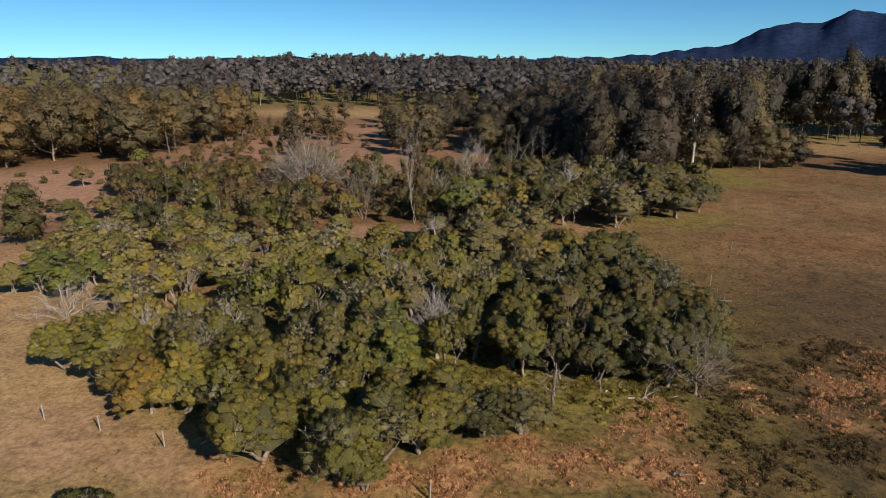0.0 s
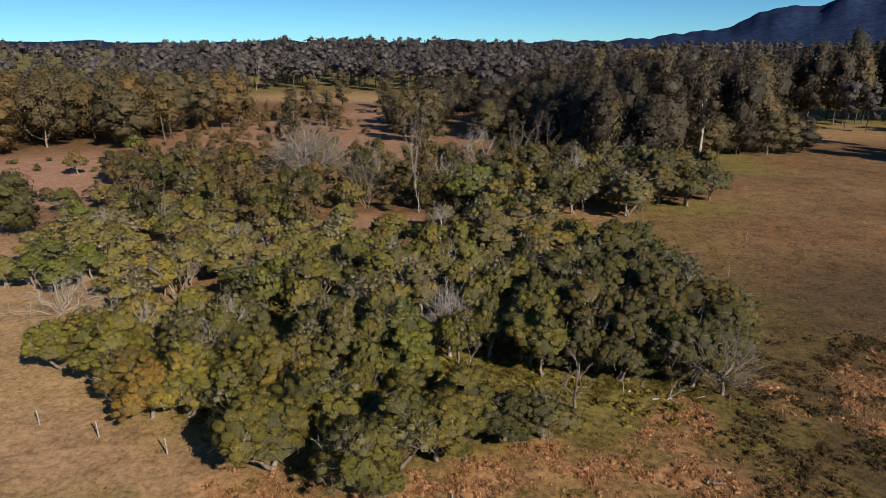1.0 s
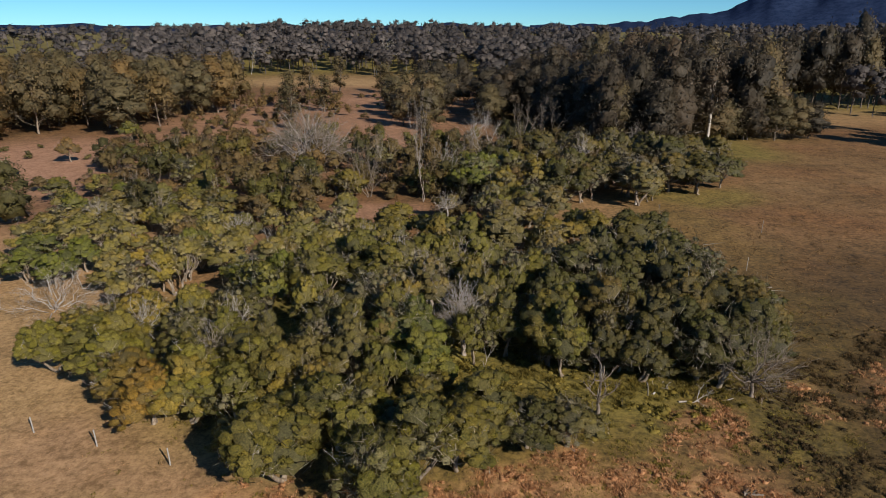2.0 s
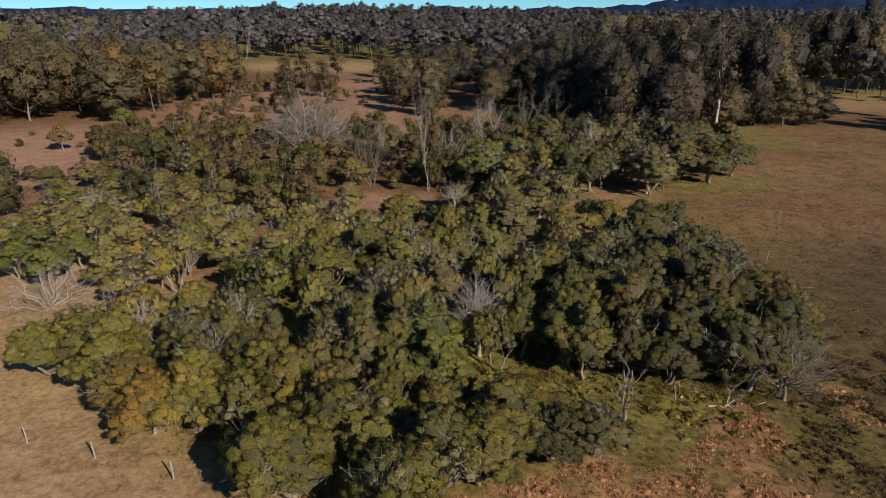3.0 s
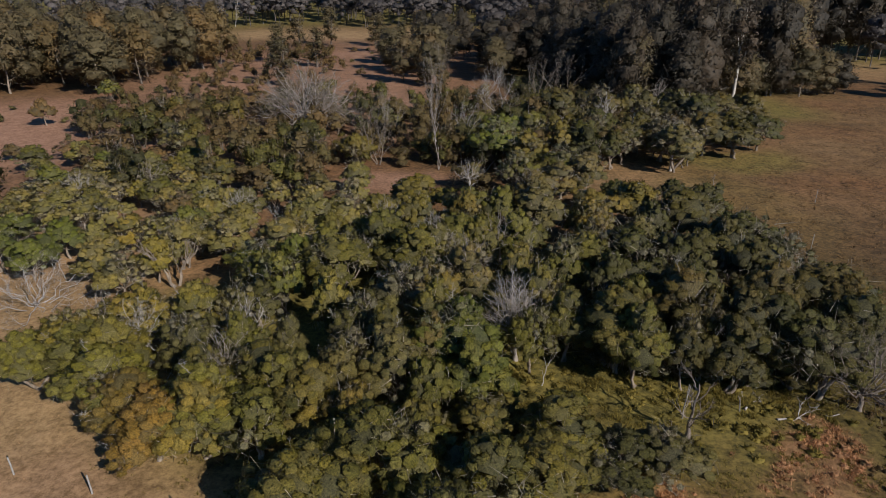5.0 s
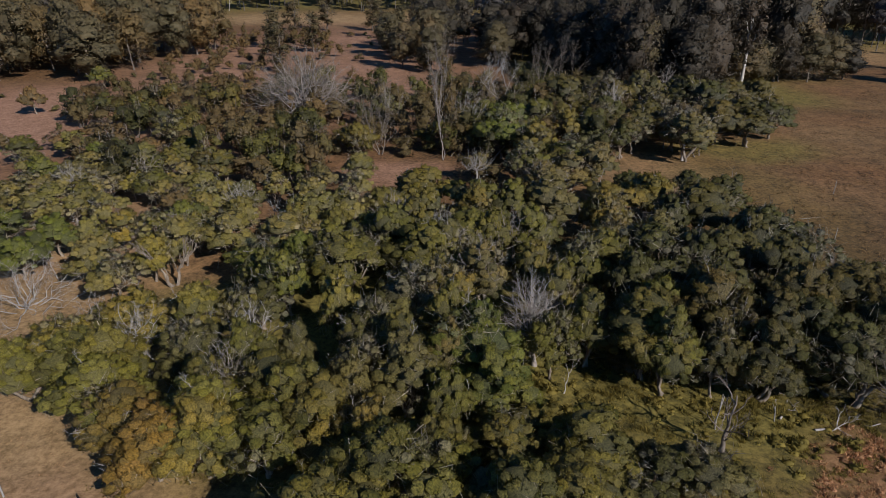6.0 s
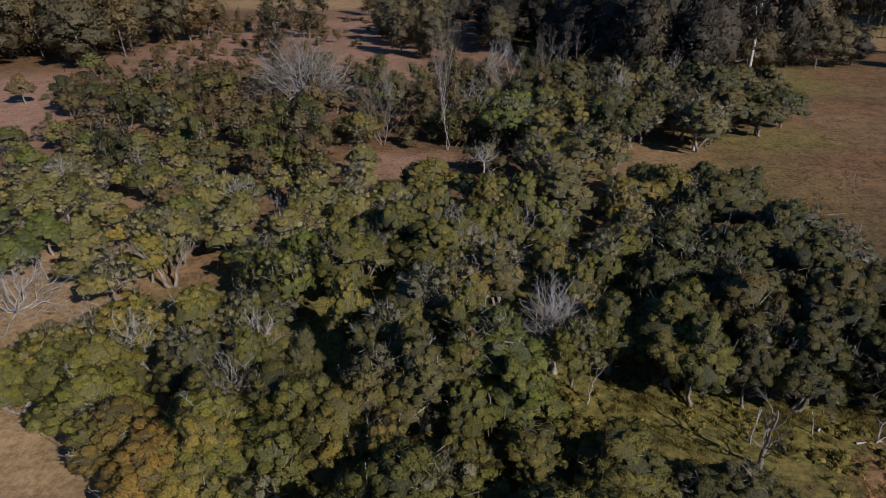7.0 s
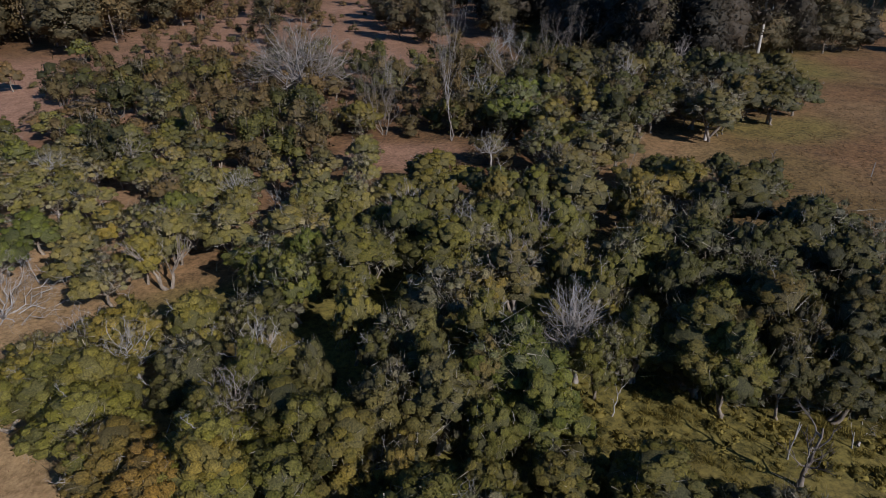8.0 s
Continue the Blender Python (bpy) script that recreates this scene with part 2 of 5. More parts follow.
def lobes(rs, masses, n_pad, pad, per, leaf, flat=0.72, grey=0.15, low=-0.3, squash=0.8, twigs=6, twig=0.026, spread=0.12, heart=0.84, droop=0.0, sprig=0.5, bind=0.45, lumps=True):
    """A crown of rounded masses (centre, radius), each a leafy heart under many small rounded pads of leaf tufts, with pale
    twigs between; some masses are thin and twiggy. Returns a Leafage."""
    iv, jf = ico(1)
    n_v = len(iv)
    cr = Leafage()
    mid = np.mean([c for c, r in masses], 0) - np.array((0, 0, 1.5))
    for c, r in masses:
        c = np.asarray(c, float)
        shape = np.array((1.0, 1.0, flat))
        tone = rs.rand()
        thin = rs.rand() < grey
        away = unit(c - mid) * 0.8
        # the heart, coloured darker to stand in for the shade between pads
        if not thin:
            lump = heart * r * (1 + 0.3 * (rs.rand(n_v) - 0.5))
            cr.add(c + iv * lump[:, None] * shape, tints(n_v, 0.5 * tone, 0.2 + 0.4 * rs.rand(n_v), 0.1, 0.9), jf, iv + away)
        # where the pads sit
        n = max(int(n_pad * (0.5 if thin else 1.0)), 3)
        k = np.arange(n) + 0.5
        up = 1 - (1 - low) * k / n
        ang = k * 2.39996 + 6.28 * rs.rand()
        d = unit(np.stack([np.sqrt(1 - up * up) * np.cos(ang), np.sqrt(1 - up * up) * np.sin(ang), up], 1) + 0.3 * rs.randn(n, 3))
        pc = c + d * r * shape * (0.76 + 2 * spread * rs.rand(n))[:, None]
        rad = pad * (0.55 + 0.85 * rs.rand(n)) * (0.75 if thin else 1.0)
        # upper pads get a lighter tint, painting sunlit tops into the colour
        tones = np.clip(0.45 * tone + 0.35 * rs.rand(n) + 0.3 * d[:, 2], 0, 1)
        pales = (0.07 * rs.rand(n)) if not thin else 0.08 + 0.25 * rs.rand(n)
        form = np.array((1.1, 1.1, squash))
        # lumpy pads, turned each its own way
        turn = rs.rand(n) * 6.28
        cs, sn = np.cos(turn)[:, None], np.sin(turn)[:, None]
        spun = np.stack([iv[None, :, 0] * cs - iv[None, :, 1] * sn, iv[None, :, 0] * sn + iv[None, :, 1] * cs, np.repeat(iv[None, :, 2], n, 0)], -1)
        lump = 0.80 * (1 + 0.4 * (rs.rand(n, n_v) - 0.5))
        pv = pc[:, None, :] + spun * lump[:, :, None] * rad[:, None, None] * form
        pn = spun + bind * d[:, None, :] + away + 0.2 * rs.randn(n, n_v, 3)
        if lumps:
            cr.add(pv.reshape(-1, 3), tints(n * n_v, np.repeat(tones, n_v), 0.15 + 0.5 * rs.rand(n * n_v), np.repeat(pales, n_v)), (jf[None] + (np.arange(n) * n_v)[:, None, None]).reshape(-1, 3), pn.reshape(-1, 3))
        # leaf tufts over each pad
        m = n * per
        e = unit(rs.randn(m, 3) + 0.35 * np.repeat(d, per, 0) + np.array((0, 0, 0.45)))
        p = np.repeat(pc, per, 0) + e * form * (np.repeat(rad, per) * (0.72 + 0.42 * rs.rand(m)))[:, None]
        nn = e + bind * np.repeat(d, per, 0) + away + 0.4 * rs.randn(m, 3)
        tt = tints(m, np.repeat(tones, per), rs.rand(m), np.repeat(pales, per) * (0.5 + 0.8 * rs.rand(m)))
        tall = rs.rand(m) < sprig
        flat_ones = ~tall
        cr.loose(blades(rs, p[flat_ones], e[flat_ones] + 0.4 * rs.randn(flat_ones.sum(), 3), leaf), tt[flat_ones], nn[flat_ones])
        way = e[tall] + 0.5 * rs.randn(tall.sum(), 3) + np.array((0, 0, 0.3 - droop))
        cr.loose(sprigs(rs, p[tall], way, unit(e[tall] + np.array((0.2, -0.9, 0.5))), leaf), tt[tall], nn[tall])
        # pale twigs below the pads, and all over a thin mass
        if twigs:
            m = n * twigs
            s = np.repeat(pc, twigs, 0)
            e = unit(rs.randn(m, 3) * np.array((1, 1, 0.3)))
            q = s + e * np.repeat(rad, twigs)[:, None] * np.array((1.3, 1.3, 0.7)) * (0.7 + 0.6 * rs.rand(m))[:, None] - np.array((0, 0, 1.0)) * (np.repeat(rad, twigs) * 0.12)[:, None]
            cr.loose(sticks(rs, q + 0.42 * (c - q) + 0.30 * r * rs.randn(m, 3) - np.array((0, 0, 0.15 * r)), q, twig), tints(m, 0.6, rs.rand(m), 0.7 + 0.3 * rs.rand(m)), unit(q - c) + 0.3 * rs.randn(m, 3))
        if thin and twigs:
            m = 18 * twigs
            e = rs.randn(m, 3)
            e[:, 2] = np.abs(e[:, 2]) * 0.9
            e = unit(e)
            s = c + (e * (0.35 + 0.5 * rs.rand(m))[:, None] + 0.25 * rs.randn(m, 3)) * r * shape
            q = s + (0.6 * e + 0.8 * rs.randn(m, 3)) * r * (0.2 + 0.25 * rs.rand(m))[:, None]
            cr.loose(sticks(rs, s, q, twig), tints(m, 0.6, rs.rand(m), 0.7 + 0.3 * rs.rand(m)), e + 0.4 * rs.randn(m, 3))
    return cr


def plume(rs, masses, per, leaf, grey=0.0, stretch=1.25, droop=0.5, twigs=10, twig=0.05, heart=0.72, ragged=0.36, rough=(3.1, 6.3, 10.0)):
    """A feathery crown: each mass (centre, radius) is an uneven leafy heart inside a loose cloud of hanging leaf sprays."""
    iv, jf = ico(2)
    cr = Leafage()
    mid = np.mean([c for c, r in masses], 0) - np.array((0, 0, 2.0))
    for c, r in masses:
        c = np.asarray(c, float)
        shape = np.array((1.0, 1.0, stretch))
        tone = rs.rand()
        thin = rs.rand() < grey
        away = unit(c - mid) * 0.7
        ph = rs.rand(9) * 6.28
        f0, f1, f2 = rough

        def wave(d):
            a = np.sin(f0 * d[:, 0] + ph[0]) * np.sin(1.2 * f0 * d[:, 1] + ph[1])
            b = np.sin(f1 * d[:, 2] + ph[2] + 2 * d[:, 0]) * np.sin(0.94 * f1 * d[:, 0] + ph[3])
            return 1 + ragged * (a + 0.7 * b + 0.5 * np.sin(f2 * d[:, 1] + ph[4]) * np.sin(0.9 * f2 * d[:, 2] + ph[5]))

        # the heart's tint is darkened too, as shade inside the crown
        if not thin:
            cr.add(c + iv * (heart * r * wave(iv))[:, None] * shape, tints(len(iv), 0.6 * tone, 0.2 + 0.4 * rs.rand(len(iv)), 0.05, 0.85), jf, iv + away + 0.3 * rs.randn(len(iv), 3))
        m = int(per * (0.45 if thin else 1.0))
        d = unit(rs.randn(m, 3) + np.array((0, -0.1, 0.15)))
        p = c + d * shape * (r * wave(d) * (0.6 + 0.5 * rs.rand(m)))[:, None]
        patch = np.clip(0.5 + 0.5 * np.sin(4 * d[:, 0] + ph[6]) * np.sin(5 * d[:, 2] + ph[7]) + 0.25 * rs.randn(m), 0, 1)
        tt = tints(m, 0.5 * tone + 0.5 * patch, rs.rand(m), (0.1 if not thin else 0.5) * rs.rand(m))
        nn = unit(d / shape) + away + 0.5 * rs.randn(m, 3)
        tall = rs.rand(m) < 0.5
        cr.loose(blades(rs, p[~tall], d[~tall] + 0.5 * rs.randn((~tall).sum(), 3), leaf), tt[~tall], nn[~tall])
        way = 0.6 * d[tall] + 0.6 * rs.randn(tall.sum(), 3) - np.array((0, 0, droop))
        cr.loose(sprigs(rs, p[tall], way, unit(d[tall] + np.array((0.2, -0.9, 0.5))), leaf), tt[tall], nn[tall])
        m = twigs * (3 if thin else 1)
        if m:
            e = unit(rs.randn(m, 3) + np.array((0, 0, 0.4)))
            q = c + e * shape * (r * (0.7 + 0.45 * rs.rand(m)))[:, None]
            cr.loose(sticks(rs, c + 0.35 * (q - c) - np.array((0, 0, 0.25 * r)), q, twig), tints(m, 0.6, rs.rand(m), 0.6 + 0.4 * rs.rand(m)), e + 0.4 * rs.randn(m, 3))
    return cr


def tube(V, Fc, pts, rads, sides=6):
    """Adds a tapered round limb along pts to the lists V and Fc."""
    start = len(V)
    pts = [Vector(p) for p in pts]
    for i, (p, r) in enumerate(zip(pts, rads)):
        way = (pts[min(i + 1, len(pts) - 1)] - pts[max(i - 1, 0)]).normalized()
        side = way.cross(Vector((0.31, 0.87, 0.38))).normalized()
        other = way.cross(side)
        for k in range(sides):
            a = 2 * math.pi * k / sides
            V.append(tuple(p + (side * math.cos(a) + other * math.sin(a)) * r))
    for i in range(len(pts) - 1):
        for k in range(sides):
            a, b = start + i * sides + k, start + i * sides + (k + 1) % sides
            Fc.append((a, b, b + sides, a + sides))
    Fc.append(tuple(range(start + (len(pts) - 1) * sides, start + len(pts) * sides)))


def limb(rs, V, Fc, a, b, r0, r1, bend=0.12, steps=5, sides=6):
    """A crooked tapered limb from a to b; returns its points."""
    a, b = Vector(a), Vector(b)
    ln = (b - a).length
    pts, rads = [], []
    for i in range(steps + 1):
        f = i / steps
        j = Vector(rs.randn(3)) * bend * ln * math.sin(math.pi * f) * 0.6
        sag = Vector((0, 0, 1)) * bend * ln * math.sin(math.pi * f)
        pts.append(a.lerp(b, f) + j + sag * (-0.6))
        rads.append(r0 + (r1 - r0) * f ** 0.8)
    if r0 > 0.12 and a.z < 0.3:
        rads[0] *= 1.35
    tube(V, Fc, pts, rads, sides)
    return pts


def fork(rs, V, Fc, at, way, length, radius, depth, spread=0.6, lift=0.25, sides=5):
    """Bare branches that fork again and again, down to twigs."""
    way = Vector(way).normalized()
    end = Vector(at) + way * length
    limb(rs, V, Fc, at, end, radius, radius * 0.62, 0.10, 3 if depth > 2 else (2 if depth > 0 else 1), sides if depth > 2 else 3)
    if depth <= 0:
        return
    for k in range(2 if depth > 3 else rs.randint(2, 4)):
        w = way + Vector(rs.randn(3)) * spread + Vector((0, 0, lift))
        fork(rs, V, Fc, end, w, length * (0.58 + 0.3 * rs.rand()), radius * 0.58, depth - 1, spread, lift, sides)
    if depth > 1:
        w = way + Vector(rs.randn(3)) * spread
        fork(rs, V, Fc, Vector(at).lerp(end, 0.55), w, length * 0.55, radius * 0.4, depth - 2, spread, lift, sides)


def part(name, mesh, parent, label="", mat=None):
    ob = new(name, mesh)
    ob.parent = parent
    if mat:
        ob.material_slots[0].link = "OBJECT"
        ob.material_slots[0].material = mat
    return tagged(ob, label)


def placed(x, y, turn, wide, high):
    return Matrix.Translation((x, y, ground_height(x, y) - 0.05)) @ Matrix.Rotation(turn, 4, "Z") @ Matrix.Diagonal((wide, wide, high, 1))


# ---- ground ----
def smooth(a, b, v):
    f = np.clip((v - a) / (b - a), 0, 1)
    return f * f * (3 - 2 * f)


def ground_height(x, y):
    """Flat river pasture that lifts into a low wooded rise far off."""
    d = np.hypot(x, y)
    rise = 13.0 * smooth(260, 800, d) + 6.0 * smooth(450, 700, d) * np.exp(-((x + 90) / 130) ** 2)
    return rise * (1 - smooth(1200, 2500, d)) + 0.10 * np.sin(x * 0.21 + 1.3) * np.sin(y * 0.17) + 0.06 * np.sin(x * 0.63 + y * 0.41)


def stepped(inner_a, inner_b, step, outer_a, outer_b, grow):
    v = list(np.arange(inner_a, inner_b, step))
    s, p = step, inner_b
    while p < outer_b:
        v.append(p)
        s *= grow
        p += s
    v.append(outer_b)
    s, p, low = step, inner_a - step, []
    while p > outer_a:
        low.append(p)
        s *= grow
        p -= s
    low.append(outer_a)
    return np.array(low[::-1] + v)


def blob(x, y, cx, cy, rx, ry, edge=0.5):
    return 1 - smooth(1 - edge, 1 + edge, np.hypot((x - cx) / rx, (y - cy) / ry))


def wobble(x, y, s, k=0.0):
    return np.sin(x * s + 1.7 * np.sin(y * s * 0.8 + k) + k) * np.cos(y * s * 1.1 + 1.3 * np.sin(x * s * 0.7 + 2 * k))


def zones(x, y):
    """Red soil, green grass, bracken litter and pale pasture at a place of the plan, each from 0 to 1."""
    xw = x + 2.0 * wobble(x, y, 0.23) + 0.9 * wobble(x, y, 0.71, 2)
    yw = y + 2.0 * wobble(x, y, 0.19, 4) + 0.9 * wobble(x, y, 0.77, 1)
    red = np.maximum.reduce([blob(xw, yw, -92, 152, 42, 36), 0.95 * blob(xw, yw, -40, 225, 52, 90) * (0.75 + 0.25 * wobble(x, y, 0.09, 1)), 0.35 * blob(xw, yw, -60, 105, 30, 26), 0.8 * blob(xw, yw, -13, 111, 8, 7), 0.7 * blob(xw, yw, 36, 170, 14, 16), 0.4 * blob(xw, yw, -25, 44, 16, 8)])
    green = np.maximum.reduce([0.9 * blob(xw, yw, 9, 60, 14, 13), 0.8 * blob(xw, yw, 24, 52, 8, 9), blob(xw, yw, -8, 66, 20, 20), 0.8 * blob(xw, yw, -28, 72, 8, 6), 0.7 * blob(xw, yw, 44, 121, 13, 7), 0.3 * blob(xw, yw, 36, 96, 9, 22), 0.6 * blob(xw, yw, 20, 68, 20, 18), 0.5 * blob(xw, yw, 2, 42, 18, 7), 0.35 * blob(xw, yw, 40, 42, 24, 16), 0.4 * blob(xw, yw, -30, 36, 12, 5)])
    wild = smooth(300, 360, y) * (1 - blob(xw, yw, -45, 345, 90, 60))
    wild = np.maximum(wild, smooth(0.06, 0.14, x / np.maximum(y, 1)) * smooth(146, 160, y) * (1 - blob(xw, yw, 130, 205, 48, 42)) * (1 - smooth(75, 90, x) * (1 - smooth(176, 186, y))))
    green = np.maximum(green, 0.85 * wild)
    patch = smooth(-0.5, 0.35, wobble(x, y, 0.42, 3) + 0.6 * wobble(x, y, 1.1, 5))
    bracken = np.maximum.reduce([blob(xw, yw, cx, cy, rx, ry, 0.35) for cx, cy, rx, ry in ((16.2, 48.4, 4.0, 2.8), (9.0, 43.6, 3.8, 2.8), (3.0, 42.4, 4.5, 1.8), (28.5, 52.0, 2.2, 4.0), (39.0, 53.0, 5.0, 3.4), (43.5, 59.0, 4.5, 3.2), (17.0, 42.0, 4.5, 2.4), (-15.5, 41.0, 4.0, 2.0), (-4.0, 39.2, 8.0, 1.8), (34.0, 47.0, 3.0, 2.0))]) * (0.35 + 0.65 * patch)
    pale = np.maximum.reduce([blob(xw, yw, -45, 42, 32, 26), 0.9 * blob(xw, yw, -58, 78, 24, 26), 0.9 * blob(xw, yw, -45, 362, 90, 26), 0.5 * blob(xw, yw, 22, 110, 12, 14), 0.32 * blob(xw, yw, 85, 125, 50, 55, 0.7) * (0.6 + 0.5 * wobble(x, y, 0.12, 3)), 0.6 * blob(xw, yw, 130, 235, 40, 30)])
    return red, green, bracken, pale


def build_ground():
    xs = stepped(-70, 60, 1.0, -4700, 4700, 1.09)
    ys = stepped(28, 100, 1.0, -1500, 4800, 1.07)
    X, Y = np.meshgrid(xs, ys)
    Z = ground_height(X, Y)
    near = (1 - smooth(90, 160, np.hypot(X, Y)))
    Z = Z + near * 0.07 * (wobble(X, Y, 1.3, 2) + wobble(X, Y, 2.1, 6))
    nx, ny = len(xs), len(ys)
    idx = np.arange(nx * ny).reshape(ny, nx)
    faces = np.stack([idx[:-1, :-1], idx[:-1, 1:], idx[1:, 1:], idx[1:, :-1]], -1).reshape(-1, 4)
    me = mesh_of("ground", np.stack([X, Y, Z], -1).reshape(-1, 3), faces, GROUND, smooth=True)
    zone = np.stack(zones(X, Y), -1).reshape(-1, 4).astype(np.float32)
    layer = me.attributes.new("zone", "FLOAT_COLOR", "POINT")
    layer.data.foreach_set("color", zone.ravel())
    rough = 0.9 * blob(X + 3 * wobble(X, Y, 0.2, 1), Y + 2 * wobble(X, Y, 0.3, 2), 46, 42, 24, 22, 0.6) * smooth(-1.1, 0.15, wobble(X, Y, 0.55, 2) + 0.5 * wobble(X, Y, 1.2, 3))
    rough = np.maximum(rough, 0.62 * blob(X + 3 * wobble(X, Y, 0.2, 1), Y, 50, 66, 26, 22, 0.7))
    patchy = me.attributes.new("heath", "FLOAT", "POINT")
    patchy.data.foreach_set("value", rough.astype(np.float32).ravel())
    tagged(new("ground", me), "dry brown pasture with red soil and green patches", "ground", kind="structure")


build_ground()


def build_range(name, distance, a0, a1, profile, label):
    """A far wooded ridge as a solid slope; profile gives its height over the angle."""
    V, Fc = [], []
    n, rows = 160, 12
    for i in range(n + 1):
        a = radians(a0 + (a1 - a0) * i / n)
        h = profile(a0 + (a1 - a0) * i / n)
        for j in range(rows + 1):
            f = j / rows
            d = distance + 900 * f
            z = max(h * math.sin(f * math.pi * 0.5) + 10 * noise.noise((a * 40, f * 5, 3.0)) * (f < 1) + h * 0.12 * noise.noise((a * 25, f * 3, 9.0)), -20) - 3
            V.append((d * math.sin(a), d * math.cos(a), z))
    for i in range(n):
        for j in range(rows):
            k = i * (rows + 1) + j
            Fc.append((k, k + rows + 1, k + rows + 2, k + 1))
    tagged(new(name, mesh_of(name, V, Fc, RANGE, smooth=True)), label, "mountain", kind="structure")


def step_up(v, a, b):
    f = min(max((v - a) / (b - a), 0), 1)
    return f * f * (3 - 2 * f)


def big_range(a):
    return 40 + 70 * step_up(a, 13, 25) + 110 * step_up(a, 22, 27.5) + 54 * step_up(a, 28.7, 31.4) - 45 * step_up(a, 34, 40) + 5 * math.sin(a * 2.1) + 3 * math.sin(a * 5.3)


def low_range(a):
    return 34 + 8 * math.sin(a * 0.42 + 1.0) + 5 * math.sin(a * 1.3) + 26 * step_up(-a, 34, 42)


build_range("backdrop_mountain_range", 3400, 8, 58, big_range, "wooded mountain range coloured haze-blue beyond the forest")
build_range("backdrop_low_hills", 3500, -58, 8, low_range, "low hills coloured haze-blue on the horizon")


# ---- trees ----
def paperbark_meshes(seed, n_clump=17, clump=0.45, per=46, leaf=0.08, twigs=6, grey=0.2):
    """A broad paperbark about 6.5 m high and 3.5 m in radius: rounded leafy masses over forked pale stems."""
    rs = np.random.RandomState(seed)
    V, Fc = [], []
    doms = []
    for ring, n, d0, z0, r0 in ((0, 6, 2.3, 3.35, 1.4), (1, 3, 1.1, 4.35, 1.55), (2, 1, 0.3, 5.0, 1.4)):
        for i in range(n):
            a = 2 * math.pi * (i + 0.7 * rs.rand()) / n + ring
            d = d0 * (0.75 + 0.45 * rs.rand())
            doms.append((d * math.cos(a), d * math.sin(a), z0 + 1.3 * (rs.rand() - 0.5), r0 * (0.8 + 0.45 * rs.rand())))
    lean = Vector((0.3 * rs.randn(), 0.3 * rs.randn(), 1.5))
    stems = 1 + rs.randint(0, 3)
    tops = []
    for k in range(stems):
        foot = Vector((0.25 * rs.randn() * (stems > 1), 0.25 * rs.randn() * (stems > 1), -0.1))
        top = lean + Vector((0.6 * rs.randn() * (stems > 1), 0.6 * rs.randn() * (stems > 1), 0.3 * rs.rand()))
        limb(rs, V, Fc, foot, top, 0.25 - 0.03 * stems, 0.15, 0.08, 4, 7)
        tops.append(top)
    bare = []
    for x, y, z, r in doms:
        top = min(tops, key=lambda t: (t - Vector((x, y, z))).length)
        limb(rs, V, Fc, top, (x, y, z), 0.10, 0.04, 0.12, 3, 4)
        if rs.rand() < 0.2:
            w = (Vector((x, y, 1.6)) + Vector(rs.randn(3)) * 0.8).normalized()
            tv, tf = [], []
            fork(rs, tv, tf, Vector((x, y, z)) + w * r * 0.55, w, 0.65, 0.026, 2 + rs.randint(2), 0.6, 0.2)
            bare.append(mesh_of("bare_branch", tv, tf, DEAD_WOOD))
    masses = [((x, y, z), r) for x, y, z, r in doms]
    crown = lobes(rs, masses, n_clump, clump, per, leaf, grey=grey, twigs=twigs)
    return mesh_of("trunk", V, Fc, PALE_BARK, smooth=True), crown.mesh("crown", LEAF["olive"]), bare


def small_paperbark_meshes(seed):
    return paperbark_meshes(seed + 3, 12, 0.5, 17, 0.115, 5, 0.34)


def scrub_crown(rs):
    """A crown of loose upright leafy masses, with the corners and faces of its stems."""
    V, Fc = [], []
    masses = []
    for k in range(rs.randint(2, 4)):
        foot = Vector((0.3 * rs.randn(), 0.3 * rs.randn(), -0.1))
        top = foot + Vector((0.7 * rs.randn(), 0.7 * rs.randn(), 3.3 + 1.2 * rs.rand()))
        limb(rs, V, Fc, foot, top, 0.09, 0.03, 0.08, 4, 5)
        for j in range(4):
            f = 0.30 + 0.68 * (j + rs.rand()) / 4
            b = Vector(foot).lerp(top, f)
            w = Vector((rs.randn(), rs.randn(), 0.3 * rs.rand())).normalized()
            e = b + w * (1.1 - 0.7 * f) * (0.5 + 0.7 * rs.rand())
            limb(rs, V, Fc, b, e, 0.03, 0.012, 0.1, 1, 3)
            masses.append((tuple(e), 0.55 + 0.35 * rs.rand()))
    return plume(rs, masses, 92, 0.125, 0.16, 1.2, 0.0, 9, 0.026, 0.6), V, Fc


def scrub_meshes(seed):
    """A slender wattle or young gum about 5 m high."""
    crown, V, Fc = scrub_crown(np.random.RandomState(seed))
    return mesh_of("trunk", V, Fc, GREY_BARK, smooth=True), crown.mesh("crown", LEAF["brown"]), []


